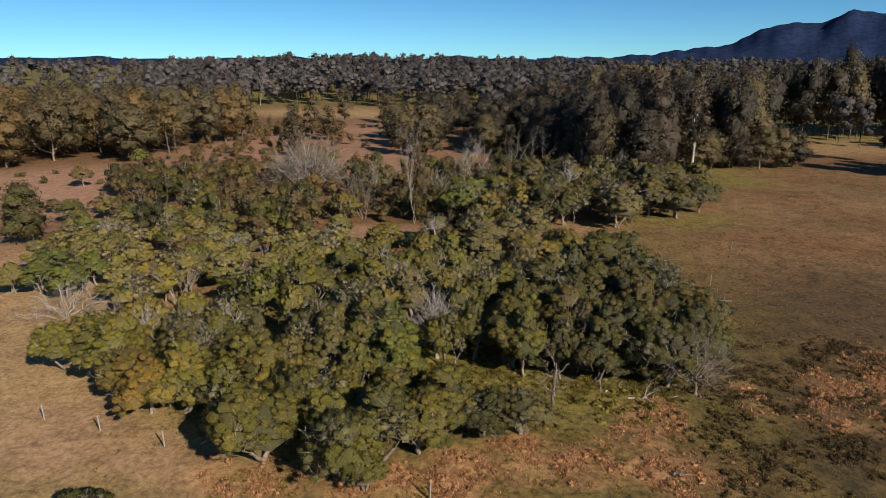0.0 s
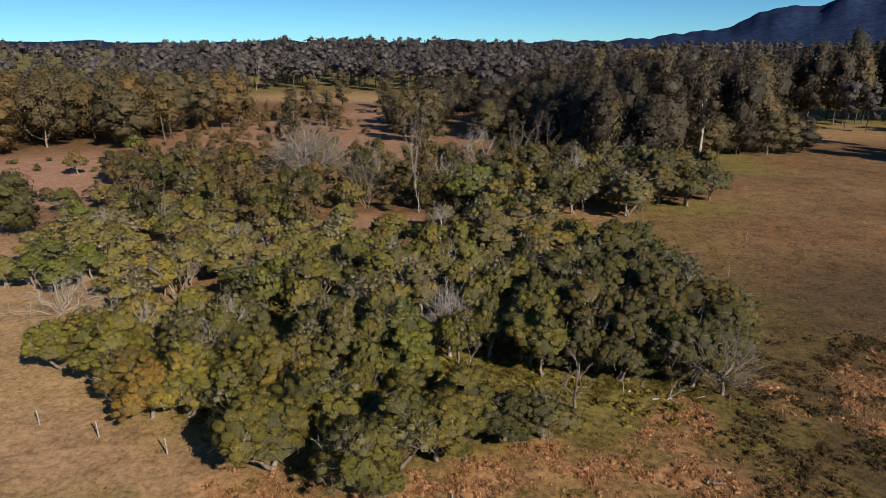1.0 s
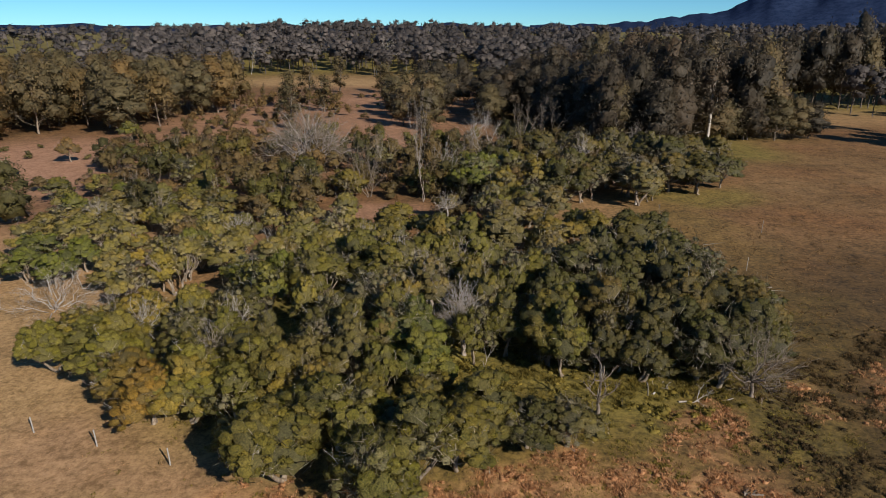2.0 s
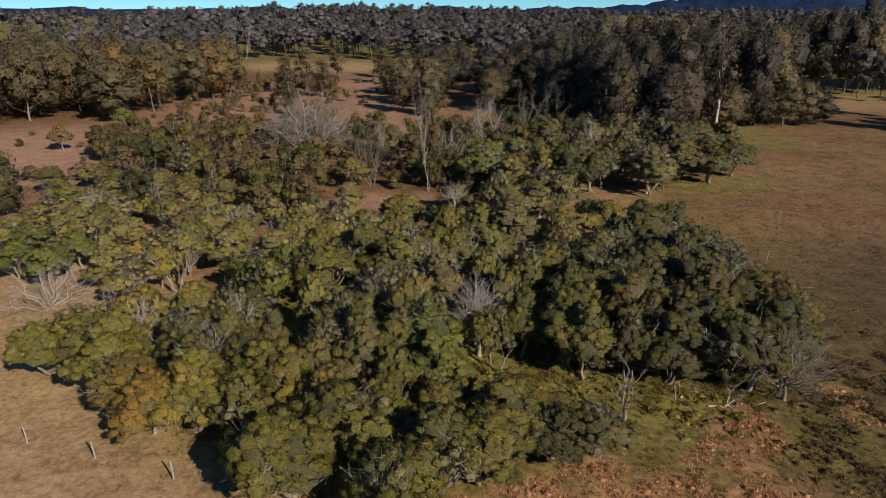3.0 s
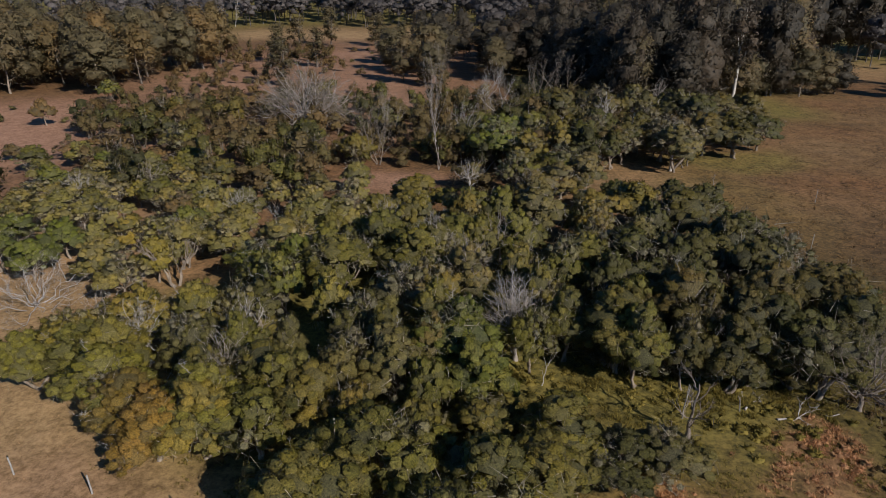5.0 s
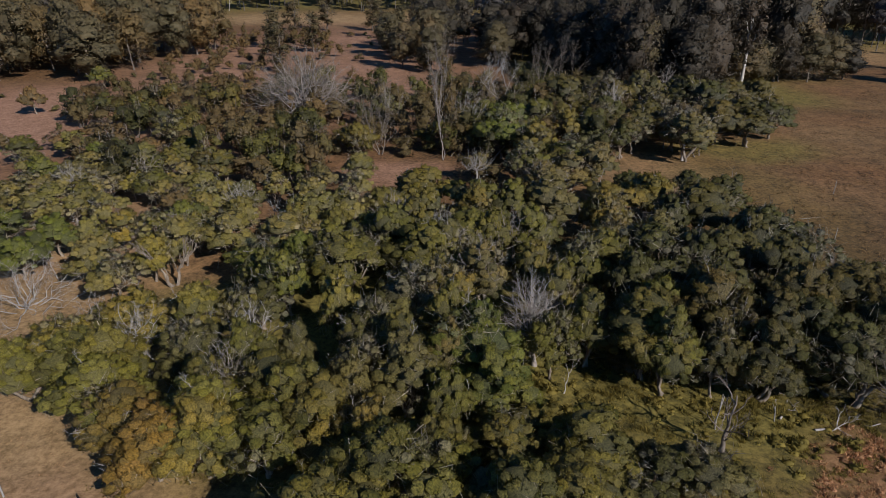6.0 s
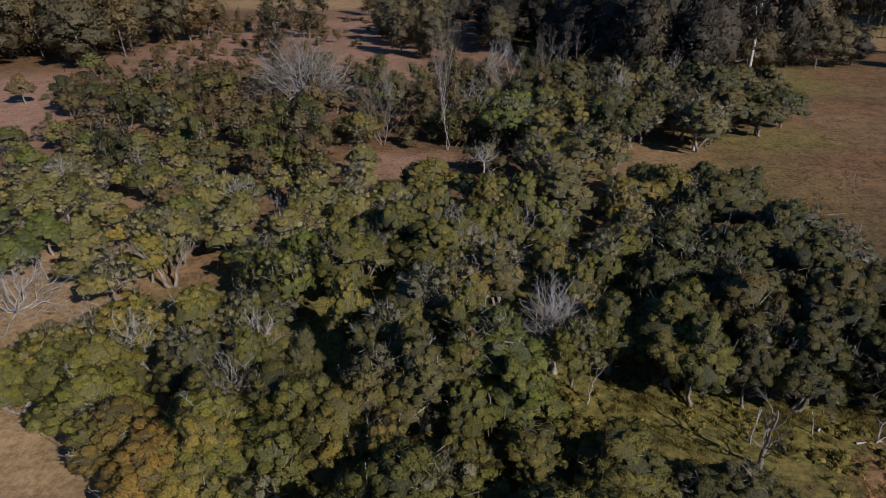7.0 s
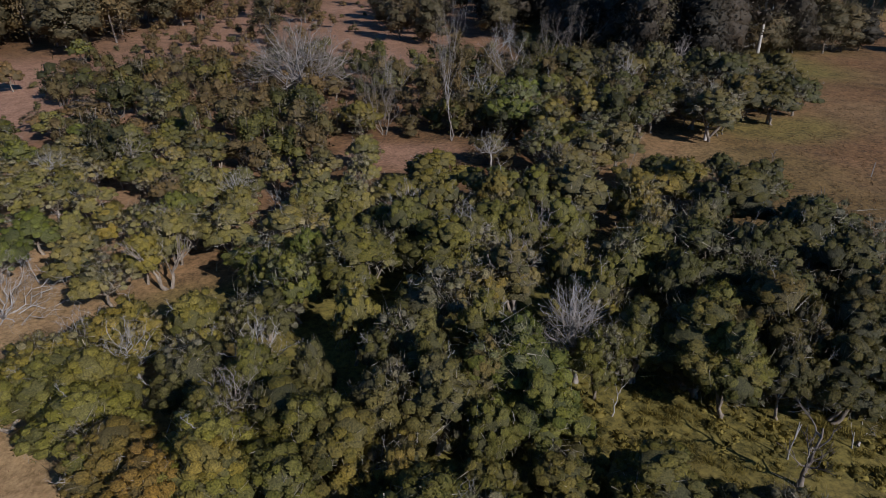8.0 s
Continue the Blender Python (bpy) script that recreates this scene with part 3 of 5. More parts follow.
def gum_meshes(seed, low=5.0, top=20.5, wide=4.2, n=9, bark=None, loose=0.0, coarse=1.0, lump=0.40):
    """A tall forest gum about 22 m high: a forked trunk and a crown of rounded leafy masses."""
    rs = np.random.RandomState(seed)
    V, Fc = [], []
    masses = []
    lean = Vector((0.4 * rs.randn(), 0.4 * rs.randn(), 9.0 + 2 * rs.rand()))
    stout = 1.5 if bark == WHITE_BARK else 1.0
    limb(rs, V, Fc, (0, 0, -0.2), lean, 0.25 * stout, 0.17 * stout, 0.02, 5, 6)
    lead = lean + Vector((0.6 * rs.randn(), 0.6 * rs.randn(), 8.5))
    limb(rs, V, Fc, lean, lead, 0.16, 0.05, 0.04, 4, 5)
    for k in range(n):
        f = (k + 0.3 * rs.rand()) / (n - 1)
        z = low + 1.5 + (top - low - 3.0) * f
        a = k * 2.4 + 0.8 * rs.rand()
        reach = wide * (0.25 + 0.5 * rs.rand()) * math.sin(math.pi * (0.30 + 0.62 * min(f, 1)))
        m = Vector((reach * math.cos(a), reach * math.sin(a), z))
        b = Vector((0, 0, 0)).lerp(lean, max(z - 3, 2) / lean.z) if z - 3 < lean.z else lean.lerp(lead, min((z - 3 - lean.z) / 8.5, 1))
        limb(rs, V, Fc, b, m, 0.09 * stout ** 1.6, 0.03 * stout, 0.1, 3, 4 if stout > 1 else 3)
        r = wide * (lump + 0.5 * lump * rs.rand()) * (1 - 0.2 * loose)
        masses.append((tuple(m), r))
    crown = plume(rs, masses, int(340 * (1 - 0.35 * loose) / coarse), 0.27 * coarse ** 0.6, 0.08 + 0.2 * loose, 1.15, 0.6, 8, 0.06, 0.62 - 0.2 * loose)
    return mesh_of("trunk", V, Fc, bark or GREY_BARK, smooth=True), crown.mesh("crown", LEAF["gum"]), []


def bushy_gum_meshes(seed):
    return gum_meshes(seed + 1, 2.5, 20.5, 7.2, 15, PALE_BARK if seed % 3 == 0 else GREY_BARK, 0.0, 1.25, 0.31)


def back_gum_meshes(seed):
    return gum_meshes(seed + 5, 3.5, 20.5, 7.0, 13, GREY_BARK, 0.0, 1.5, 0.33)


def sparse_gum_meshes(seed):
    return gum_meshes(seed + 2, 3.0, 20.0, 3.8, 11, GREY_BARK, 0.8, 1.2, 0.36)


def white_gum_meshes(seed):
    return gum_meshes(seed + 4, 8.0, 21.0, 4.6, 9, WHITE_BARK, 0.7)


MAKERS = {"back_gum": (back_gum_meshes, 5), "white_gum": (white_gum_meshes, 2), "paper_bark_small": (small_paperbark_meshes, 6), "bushy_gum": (bushy_gum_meshes, 7), "sparse_gum": (sparse_gum_meshes, 4), "paperbark_tree": (paperbark_meshes, 9), "scrub_tree": (scrub_meshes, 8), "gum_tree": (gum_meshes, 8)}
BUILT = {}


def tree(name, x, y, high, wide, leaf, label, group, seed, make_as=""):
    """One tree of a kind; wide and high are its size against that of its kind."""
    make, variants = MAKERS[make_as or name]
    k = (make_as or name, seed % variants)
    if k not in BUILT:
        BUILT[k] = make(100 + 7 * (seed % variants))
    trunk, crown, bare = BUILT[k]
    root = new(name)
    root.empty_display_size = 0.5
    root.matrix_basis = placed(x, y, seed * 2.399, wide, high)
    part("trunk", trunk, root)
    part("crown", crown, root, "", LEAF[leaf])
    for twigs in bare:
        part("bare_branch", twigs, root, "grey leafless dead branch")
    return tagged(root, label, "tree", group)


WORDS = {"olive": "dense olive-green", "yellow": "sunlit yellow-green", "orange": "rusty orange-tipped green", "bright": "fresh bright green", "pale": "pale yellow-green", "grey": "grey-green twiggy", "brown": "thin brownish", "dark": "dark green", "gum": "dull green", "red_gum": "russet green", "forest": "dark grey-green"}
SEED = [0]


def paperbark(x, y, high, radius, leaf="olive", where="in the thick grove"):
    SEED[0] += 1
    label = WORDS[leaf] + " paperbark with rounded crown " + where
    tree("paperbark_tree", x, y, high / 6.5, radius / 3.5, leaf, label, "paperbark trees", SEED[0], "" if y < 63 else "paper_bark_small")


def scrub(x, y, high, radius, leaf="brown", where="in scrub"):
    SEED[0] += 1
    tree("scrub_tree", x, y, high / 5.0, radius / 1.9, leaf, WORDS[leaf] + " slender open tree " + where, "scrub trees", SEED[0])


def gum(x, y, high, radius, leaf="gum", where="at the forest edge", make_as=""):
    SEED[0] += 1
    make_as = "back_gum" if make_as == "bushy_gum" and y > 208 else make_as
    tree("gum_tree", x, y, high / 21.0, radius / (5.9 if make_as in ("bushy_gum", "back_gum") else 4.4), leaf, WORDS[leaf] + " tall gum tree " + where, "gum trees", SEED[0], make_as)


paperbark(-36.6, 61.2, 5.4, 2.7, "yellow")
paperbark(-30.9, 55.2, 5.4, 3.3, "yellow")
paperbark(-28.2, 52.6, 5.2, 2.8, "orange")
paperbark(-19.2, 49.8, 5.6, 3.0, "olive")
paperbark(-31.8, 58.1, 6.0, 3.0, "yellow")
paperbark(-38.4, 58.3, 5.0, 2.6, "yellow")
paperbark(-32.3, 65.4, 5.6, 2.5, "yellow")
paperbark(-27.6, 64.9, 5.8, 2.6, "yellow")
paperbark(-24.3, 65.5, 5.8, 2.2, "olive")
paperbark(-26.1, 59.2, 6.0, 2.5, "grey")
paperbark(-22.3, 58.2, 6.2, 2.2, "olive")
paperbark(-23.8, 54.4, 6.0, 2.2, "olive")
paperbark(-25.6, 50.0, 5.4, 3.0, "orange")
paperbark(-22.7, 50.1, 5.8, 3.0, "yellow")
paperbark(-18.0, 53.0, 6.4, 2.8, "olive")
paperbark(-13.1, 49.8, 6.4, 2.1, "olive")
paperbark(-13.6, 55.2, 7.0, 2.6, "grey")
paperbark(-11.0, 57.7, 7.0, 2.3, "olive")
paperbark(-13.2, 60.3, 7.0, 2.5, "grey")
paperbark(-16.0, 63.8, 7.0, 2.1, "yellow")
paperbark(-18.3, 58.4, 6.0, 1.5, "grey")
paperbark(-21.2, 69.6, 6.8, 2.5, "bright")
paperbark(-17.6, 75.3, 7.2, 2.6, "olive")
paperbark(-20.8, 75.3, 6.5, 2.3, "bright")
paperbark(-23.9, 72.2, 5.8, 2.0, "olive")
paperbark(-12.3, 78.2, 7.4, 2.7, "olive")
paperbark(-7.7, 66.8, 7.4, 2.5, "olive")
paperbark(-4.0, 70.1, 7.4, 3.0, "grey")
paperbark(-7.4, 61.5, 7.0, 2.2, "olive")
paperbark(-5.1, 59.1, 7.0, 2.1, "bright")
paperbark(-7.6, 56.8, 6.8, 2.1, "grey")
paperbark(-4.7, 53.7, 6.2, 2.8, "bright")
paperbark(-8.1, 52.3, 6.2, 1.8, "olive")
paperbark(-4.5, 50.4, 4.6, 2.4, "olive")
paperbark(0.2, 58.9, 6.8, 2.1, "olive")
paperbark(3.3, 60.7, 6.8, 2.3, "olive")
paperbark(1.8, 65.4, 7.4, 2.2, "olive")
paperbark(0.5, 68.9, 7.4, 2.2, "olive")
paperbark(4.9, 69.8, 7.6, 2.5, "olive")
paperbark(8.7, 61.7, 7.6, 2.7, "olive")
paperbark(8.0, 56.8, 7.4, 2.4, "olive")
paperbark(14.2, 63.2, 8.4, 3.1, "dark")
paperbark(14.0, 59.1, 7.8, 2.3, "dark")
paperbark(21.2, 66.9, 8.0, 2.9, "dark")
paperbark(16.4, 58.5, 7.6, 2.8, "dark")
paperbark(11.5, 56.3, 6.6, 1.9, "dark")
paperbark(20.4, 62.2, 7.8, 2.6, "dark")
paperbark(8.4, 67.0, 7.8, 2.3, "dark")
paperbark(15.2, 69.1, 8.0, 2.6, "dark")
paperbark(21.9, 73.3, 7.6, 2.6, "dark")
paperbark(10.1, 76.7, 7.4, 2.7, "olive")
paperbark(13.8, 76.7, 7.2, 2.4, "grey")
paperbark(1.5, 77.2, 7.4, 2.7, "olive")
paperbark(-2.1, 77.5, 7.4, 2.5, "olive")
paperbark(-6.4, 75.4, 7.4, 2.6, "grey")
paperbark(-8.9, 83.7, 7.0, 2.8, "olive")
paperbark(-17.0, 88.8, 6.0, 2.7, "pale")
paperbark(-8.5, 49.0, 5.4, 1.7, "olive")
paperbark(0.4, 48.6, 5.2, 3.0, "olive")
paperbark(-1.6, 44.4, 5.0, 3.0, "olive")
paperbark(3.4, 46.2, 4.4, 2.6, "dark")
paperbark(6.6, 46.6, 4.4, 2.5, "grey")
paperbark(-34.6, 59.0, 5.2, 3.4, "yellow")
paperbark(-32.6, 63.8, 5.5, 3.9, "yellow")
paperbark(-22.8, 51.9, 5.8, 3.5, "yellow")
paperbark(-19.6, 54.7, 5.8, 3.6, "olive")
paperbark(-22.9, 67.3, 5.0, 3.0, "dark")
paperbark(-15.8, 51.6, 6.0, 3.1, "olive")
paperbark(-14.6, 42.9, 6.3, 3.7, "olive")
paperbark(-10.6, 46.7, 6.8, 3.6, "olive")
paperbark(-7.5, 40.4, 6.2, 3.2, "olive")
paperbark(-4.5, 43.1, 6.5, 3.4, "olive")
paperbark(-6.0, 57.6, 7.0, 4.1, "bright")
paperbark(-10.8, 54.7, 6.8, 3.1, "grey")
paperbark(-10.1, 65.1, 7.0, 3.6, "grey")
paperbark(-16.7, 72.8, 6.8, 4.0, "olive")
paperbark(-8.7, 74.6, 7.0, 4.3, "olive")
paperbark(-4.3, 79.1, 7.0, 3.9, "olive")
paperbark(-2.4, 88.3, 7.0, 4.0, "olive")
paperbark(5.3, 86.8, 7.0, 4.0, "grey")
paperbark(6.9, 59.2, 7.4, 3.9, "olive")
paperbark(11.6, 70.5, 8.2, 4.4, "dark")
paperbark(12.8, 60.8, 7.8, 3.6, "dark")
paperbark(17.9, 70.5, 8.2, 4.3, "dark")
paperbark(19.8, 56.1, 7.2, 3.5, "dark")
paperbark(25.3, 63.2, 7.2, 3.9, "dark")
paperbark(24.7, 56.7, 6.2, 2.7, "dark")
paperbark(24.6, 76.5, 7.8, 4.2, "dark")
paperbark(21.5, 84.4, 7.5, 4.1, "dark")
paperbark(17.8, 89.7, 7.0, 4.1, "olive")
paperbark(11.7, 86.8, 7.0, 4.0, "olive")
paperbark(-5.8, 39.4, 3.0, 1.7, "olive")
paperbark(26.6, 71.5, 7.0, 3.3, "dark")
paperbark(7.1, 71.8, 7.4, 3.6, "olive")
paperbark(14.9, 55.7, 6.5, 2.7, "dark")
paperbark(-14.5, 80.5, 6.2, 3.5, "olive")
paperbark(-23.0, 81.3, 5.8, 4.0, "pale")
paperbark(-21.2, 86.8, 5.6, 3.6, "pale")
paperbark(-24.2, 74.9, 5.6, 3.5, "bright")
paperbark(-29.2, 81.8, 5.5, 3.4, "pale")
paperbark(-8.6, 95.0, 6.0, 3.9, "olive")
paperbark(-13.4, 88.8, 6.0, 3.5, "olive")
paperbark(25.7, 88.3, 7.0, 3.5, "dark")
paperbark(-62.2, 107.5, 4.6, 2.6, "bright", "beside the red clearing")
paperbark(-56.0, 102.7, 4.6, 2.6, "pale", "beside the red clearing")
paperbark(-55.8, 109.9, 4.6, 3.2, "pale", "beside the red clearing")
paperbark(-48.2, 83.7, 5.0, 2.8, "bright", "beside the red clearing")
paperbark(-48.2, 108.4, 4.6, 3.0, "pale", "beside the red clearing")
paperbark(-46.0, 111.1, 4.6, 2.7, "olive", "beside the red clearing")
paperbark(-36.9, 106.8, 5.0, 2.3, "olive", "beside the red clearing")
paperbark(-38.5, 85.0, 5.0, 2.6, "yellow", "beside the red clearing")
paperbark(-33.5, 83.7, 5.2, 2.3, "olive", "beside the red clearing")
paperbark(-33.0, 94.4, 5.0, 2.3, "pale", "beside the red clearing")
paperbark(-29.8, 89.2, 5.0, 2.3, "pale", "beside the red clearing")
paperbark(-22.4, 84.9, 5.6, 2.3, "olive", "beside the red clearing")
paperbark(-22.2, 93.0, 5.4, 2.4, "pale", "beside the red clearing")
paperbark(-37.4, 73.0, 5.0, 2.6, "pale", "beside the red clearing")
paperbark(-34.0, 79.9, 6.0, 2.7, "pale", "beside the red clearing")
paperbark(-35.6, 76.7, 5.2, 2.3, "yellow", "beside the red clearing")
paperbark(-34.9, 91.7, 4.6, 2.1, "pale", "beside the red clearing")
paperbark(-54.8, 92.1, 4.4, 2.0, "pale", "beside the red clearing")
paperbark(-50.1, 94.8, 4.6, 2.1, "olive", "beside the red clearing")
paperbark(-38.7, 94.0, 4.6, 2.1, "brown", "beside the red clearing")
paperbark(-27.5, 98.1, 5.0, 2.1, "pale", "beside the red clearing")
paperbark(-44.7, 83.9, 4.6, 2.1, "pale", "beside the red clearing")
paperbark(-18.3, 83.0, 6.0, 2.1, "olive", "beside the red clearing")
paperbark(-46.7, 100.4, 4.4, 2.1, "yellow", "beside the red clearing")
paperbark(-30.7, 104.6, 5.0, 2.2, "brown", "beside the red clearing")
paperbark(-17.5, 97.4, 5.0, 2.2, "pale", "beside the red clearing")
paperbark(-59.8, 96.5, 4.5, 3.2, "pale", "beside the red clearing")
paperbark(-56.7, 105.4, 4.5, 2.8, "grey", "beside the red clearing")
paperbark(-55.4, 96.5, 4.5, 3.0, "pale", "beside the red clearing")
paperbark(-46.0, 90.9, 5.0, 2.3, "pale", "beside the red clearing")
paperbark(-50.0, 113.6, 4.5, 2.5, "pale", "beside the red clearing")
paperbark(-63.5, 129.6, 4.5, 3.4, "brown", "beside the red clearing")
paperbark(-53.6, 79.9, 5.0, 2.8, "bright", "beside the red clearing")
paperbark(-49.0, 77.9, 4.8, 2.5, "bright", "beside the red clearing")
paperbark(-56.9, 79.5, 4.8, 2.2, "pale", "beside the red clearing")
paperbark(-41.3, 85.3, 5.0, 2.7, "yellow", "beside the red clearing")
paperbark(-41.3, 77.6, 5.0, 2.8, "pale", "beside the red clearing")
paperbark(-34.9, 93.9, 5.0, 2.7, "pale", "beside the red clearing")
paperbark(-41.0, 103.3, 4.6, 2.5, "pale", "beside the red clearing")
paperbark(-30.6, 93.9, 5.0, 2.5, "grey", "beside the red clearing")
paperbark(-41.2, 96.5, 4.5, 2.4, "pale", "beside the red clearing")
paperbark(-50.4, 91.9, 4.5, 2.5, "pale", "beside the red clearing")
paperbark(-78.6, 126.1, 3.0, 1.8, "brown", "beside the red clearing")
paperbark(-69.1, 126.6, 3.6, 2.6, "brown", "beside the red clearing")
paperbark(-86.1, 182.2, 6.0, 2.9, "bright", "beside the red clearing")
paperbark(-87.6, 153.8, 6.0, 2.5, "brown", "beside the red clearing")
paperbark(-18.6, 90.1, 5.4, 2.6, "pale", "beside the red clearing")
paperbark(-22.5, 100.6, 5.0, 2.7, "grey", "beside the red clearing")
paperbark(-17.5, 104.2, 5.0, 2.6, "pale", "beside the red clearing")
paperbark(32.2, 119.9, 8.2, 4.5, "dark", "beside the brown field")
paperbark(47.7, 130.1, 7.5, 4.4, "dark", "beside the brown field")
paperbark(53.7, 131.0, 7.0, 3.6, "dark", "beside the brown field")
paperbark(29.8, 126.1, 8.0, 3.6, "dark", "beside the brown field")
paperbark(11.5, 126.4, 8.4, 4.0, "olive", "beside the brown field")
paperbark(5.3, 121.9, 8.2, 4.0, "bright", "beside the brown field")
paperbark(12.5, 106.1, 7.0, 3.8, "olive", "beside the brown field")
paperbark(6.7, 96.9, 5.5, 2.7, "grey", "beside the brown field")
paperbark(17.0, 95.0, 5.0, 2.5, "dark", "beside the brown field")
paperbark(24.6, 94.6, 5.5, 2.6, "dark", "beside the brown field")
paperbark(-0.8, 106.0, 5.0, 2.1, "grey", "beside the brown field")
paperbark(17.2, 81.8, 6.6, 2.2, "dark", "beside the brown field")
paperbark(21.0, 123.0, 8.0, 3.3, "dark", "beside the brown field")
paperbark(11.0, 83.8, 7.0, 2.6, "olive", "beside the brown field")
paperbark(1.3, 86.8, 7.0, 2.7, "olive", "beside the brown field")
paperbark(-2.9, 86.3, 7.0, 2.6, "olive", "beside the brown field")
paperbark(14.4, 120.0, 8.0, 3.6, "olive", "beside the brown field")
paperbark(44.9, 136.7, 8.4, 3.9, "dark", "beside the brown field")
paperbark(5.1, 102.9, 7.0, 3.0, "olive", "beside the brown field")
paperbark(32.2, 114.7, 8.5, 4.6, "grey", "beside the brown field")
paperbark(40.8, 123.9, 8.0, 4.4, "dark", "beside the brown field")
paperbark(45.9, 122.7, 7.5, 4.6, "dark", "beside the brown field")
paperbark(52.0, 126.9, 7.0, 3.8, "dark", "beside the brown field")
paperbark(41.9, 139.7, 9.0, 4.6, "dark", "beside the brown field")
paperbark(32.1, 129.8, 8.0, 4.4, "dark", "beside the brown field")
paperbark(50.0, 141.4, 8.5, 4.6, "dark", "beside the brown field")
paperbark(57.0, 143.1, 8.0, 4.2, "dark", "beside the brown field")
paperbark(6.9, 99.4, 5.5, 3.4, "grey", "beside the brown field")
paperbark(11.3, 101.9, 6.0, 3.5, "grey", "beside the brown field")
paperbark(15.1, 102.6, 6.5, 3.1, "grey", "beside the brown field")
paperbark(3.8, 117.2, 8.5, 4.2, "bright", "beside the brown field")
paperbark(8.2, 111.3, 8.0, 3.8, "olive", "beside the brown field")
paperbark(18.3, 118.6, 8.0, 4.0, "dark", "beside the brown field")
paperbark(23.1, 128.2, 8.5, 4.0, "dark", "beside the brown field")
paperbark(25.2, 118.6, 8.0, 3.8, "dark", "beside the brown field")
paperbark(18.9, 145.1, 8.5, 4.3, "dark", "beside the brown field")
paperbark(28.3, 147.2, 9.0, 4.3, "dark", "beside the brown field")
paperbark(37.1, 151.2, 9.0, 4.1, "grey", "beside the brown field")
paperbark(-0.4, 120.4, 5.5, 2.6, "dark", "beside the brown field")
paperbark(22.7, 116.4, 7.0, 3.2, "dark", "beside the brown field")

SLOTS = ((-66.0, 112.5), (-70.5, 118.0), (-61.0, 101.0), (-57.5, 114.5), (-64.5, 121.5), (-52.0, 104.5), (-59.5, 90.5), (-55.0, 86.0), (-50.5, 99.0), (-43.5, 99.0), (-37.5, 99.5), (-36.0, 88.0))
for k, (x, y) in enumerate(SLOTS):
    paperbark(x, y, 4.2 + 0.9 * ((k * 0.618) % 1), 2.5 + 0.8 * ((k * 0.37) % 1), ("pale", "olive", "pale", "bright")[k % 4], "beside the red clearing")


# ---- scrub between the grove and the forest, at random but clear of the open ground ----
def scattered(seed, count, x0, x1, y0, y1, gap, ok):
    rs = np.random.RandomState(seed)
    got = []
    for k in range(count * 30):
        if len(got) >= count:
            break
        x, y = x0 + (x1 - x0) * rs.rand(), y0 + (y1 - y0) * rs.rand()
        if ok(x, y) and all((x - p) ** 2 + (y - q) ** 2 > gap ** 2 for p, q, _ in got):
            got.append((x, y, rs.rand()))
    return got


def in_scrub(x, y):
    edge_left = -0.52 * y + 6 * math.sin(y * 0.11)
    if x < edge_left or x > 0.28 * y + 4:
        return False
    if math.hypot((x + 13) / 10, (y - 112) / 9) < 1:
        return False
    if math.hypot((x - 24) / 9, (y - 108) / 10) < 1:
        return False
    return True


for x, y, r in scattered(3, 225, -84, 45, 104, 172, 3.2, in_scrub):
    kind = "brown" if r < 0.48 else ("dark" if r < 0.68 else "olive")
    scrub(x, y, 4.0 + 4.5 * ((r * 7.3) % 1), 2.3 + 1.5 * ((r * 3.7) % 1), kind)


# ---- tall gums ----
def left_stand(x, y):
    return x < -97 + 0.27 * (y - 185) and x > -0.80 * y


for x, y, r in scattered(5, 52, -200, -70, 182, 262, 7.4, left_stand):
    gum(x, y, 16 + 5 * r, 6.0 + 1.6 * ((r * 5.1) % 1), "red_gum" if (r * 9.7) % 1 < 0.45 else "gum", "beside the red clearing", "bushy_gum")


def right_forest(x, y):
    if y < 180:
        return 0.21 * y < x < 70 and y > 155 and math.hypot(x - 66, y - 166) > 11
    if y < 215:
        return 0.15 * y < x < 98
    return x > 14 + 0.05 * (y - 215) and (x < 100 or y > 250)


for x, y, r in scattered(8, 105, 15, 215, 150, 268, 7.2, right_forest):
    gum(x, y, (18 + 9 * r) * (0.62 + 0.38 * step_up(x, 20, 55) + 0.25 * step_up(x, 100, 170)), 5.2 + 1.8 * ((r * 5.1) % 1), "forest" if (r * 9.7) % 1 < 0.8 else "gum", "beyond the brown field", "bushy_gum")

for x, y, r in scattered(9, 13, -60, 14, 185, 330, 15.0, lambda x, y: x > -0.24 * y):
    gum(x, y, 12 + 5 * r, 4.6 + 1.6 * ((r * 5.1) % 1), "gum", "alone on the red slope", "sparse_gum")

for x, y, r in scattered(15, 13, -22, 20, 196, 275, 8.0, lambda x, y: x > -0.09 * y + 3):
    gum(x, y, 12 + 6 * r, 4.6 + 1.6 * ((r * 5.1) % 1), "gum" if r < 0.6 else "forest", "where the slope meets the forest", "bushy_gum")

# a row beyond the field's side that throws its shade across the grass
for k in range(-2, 8):
    gum(138.0 + 6.5 * k, 163.0 + 3 * math.sin(k * 2.1), 20.0 + 2 * math.sin(k * 1.3), 5.5, "gum", "beyond the brown field", "bushy_gum")


def red_slope(x, y):
    return -0.40 * y < x < -0.14 * y + 6 * math.sin(y * 0.2)


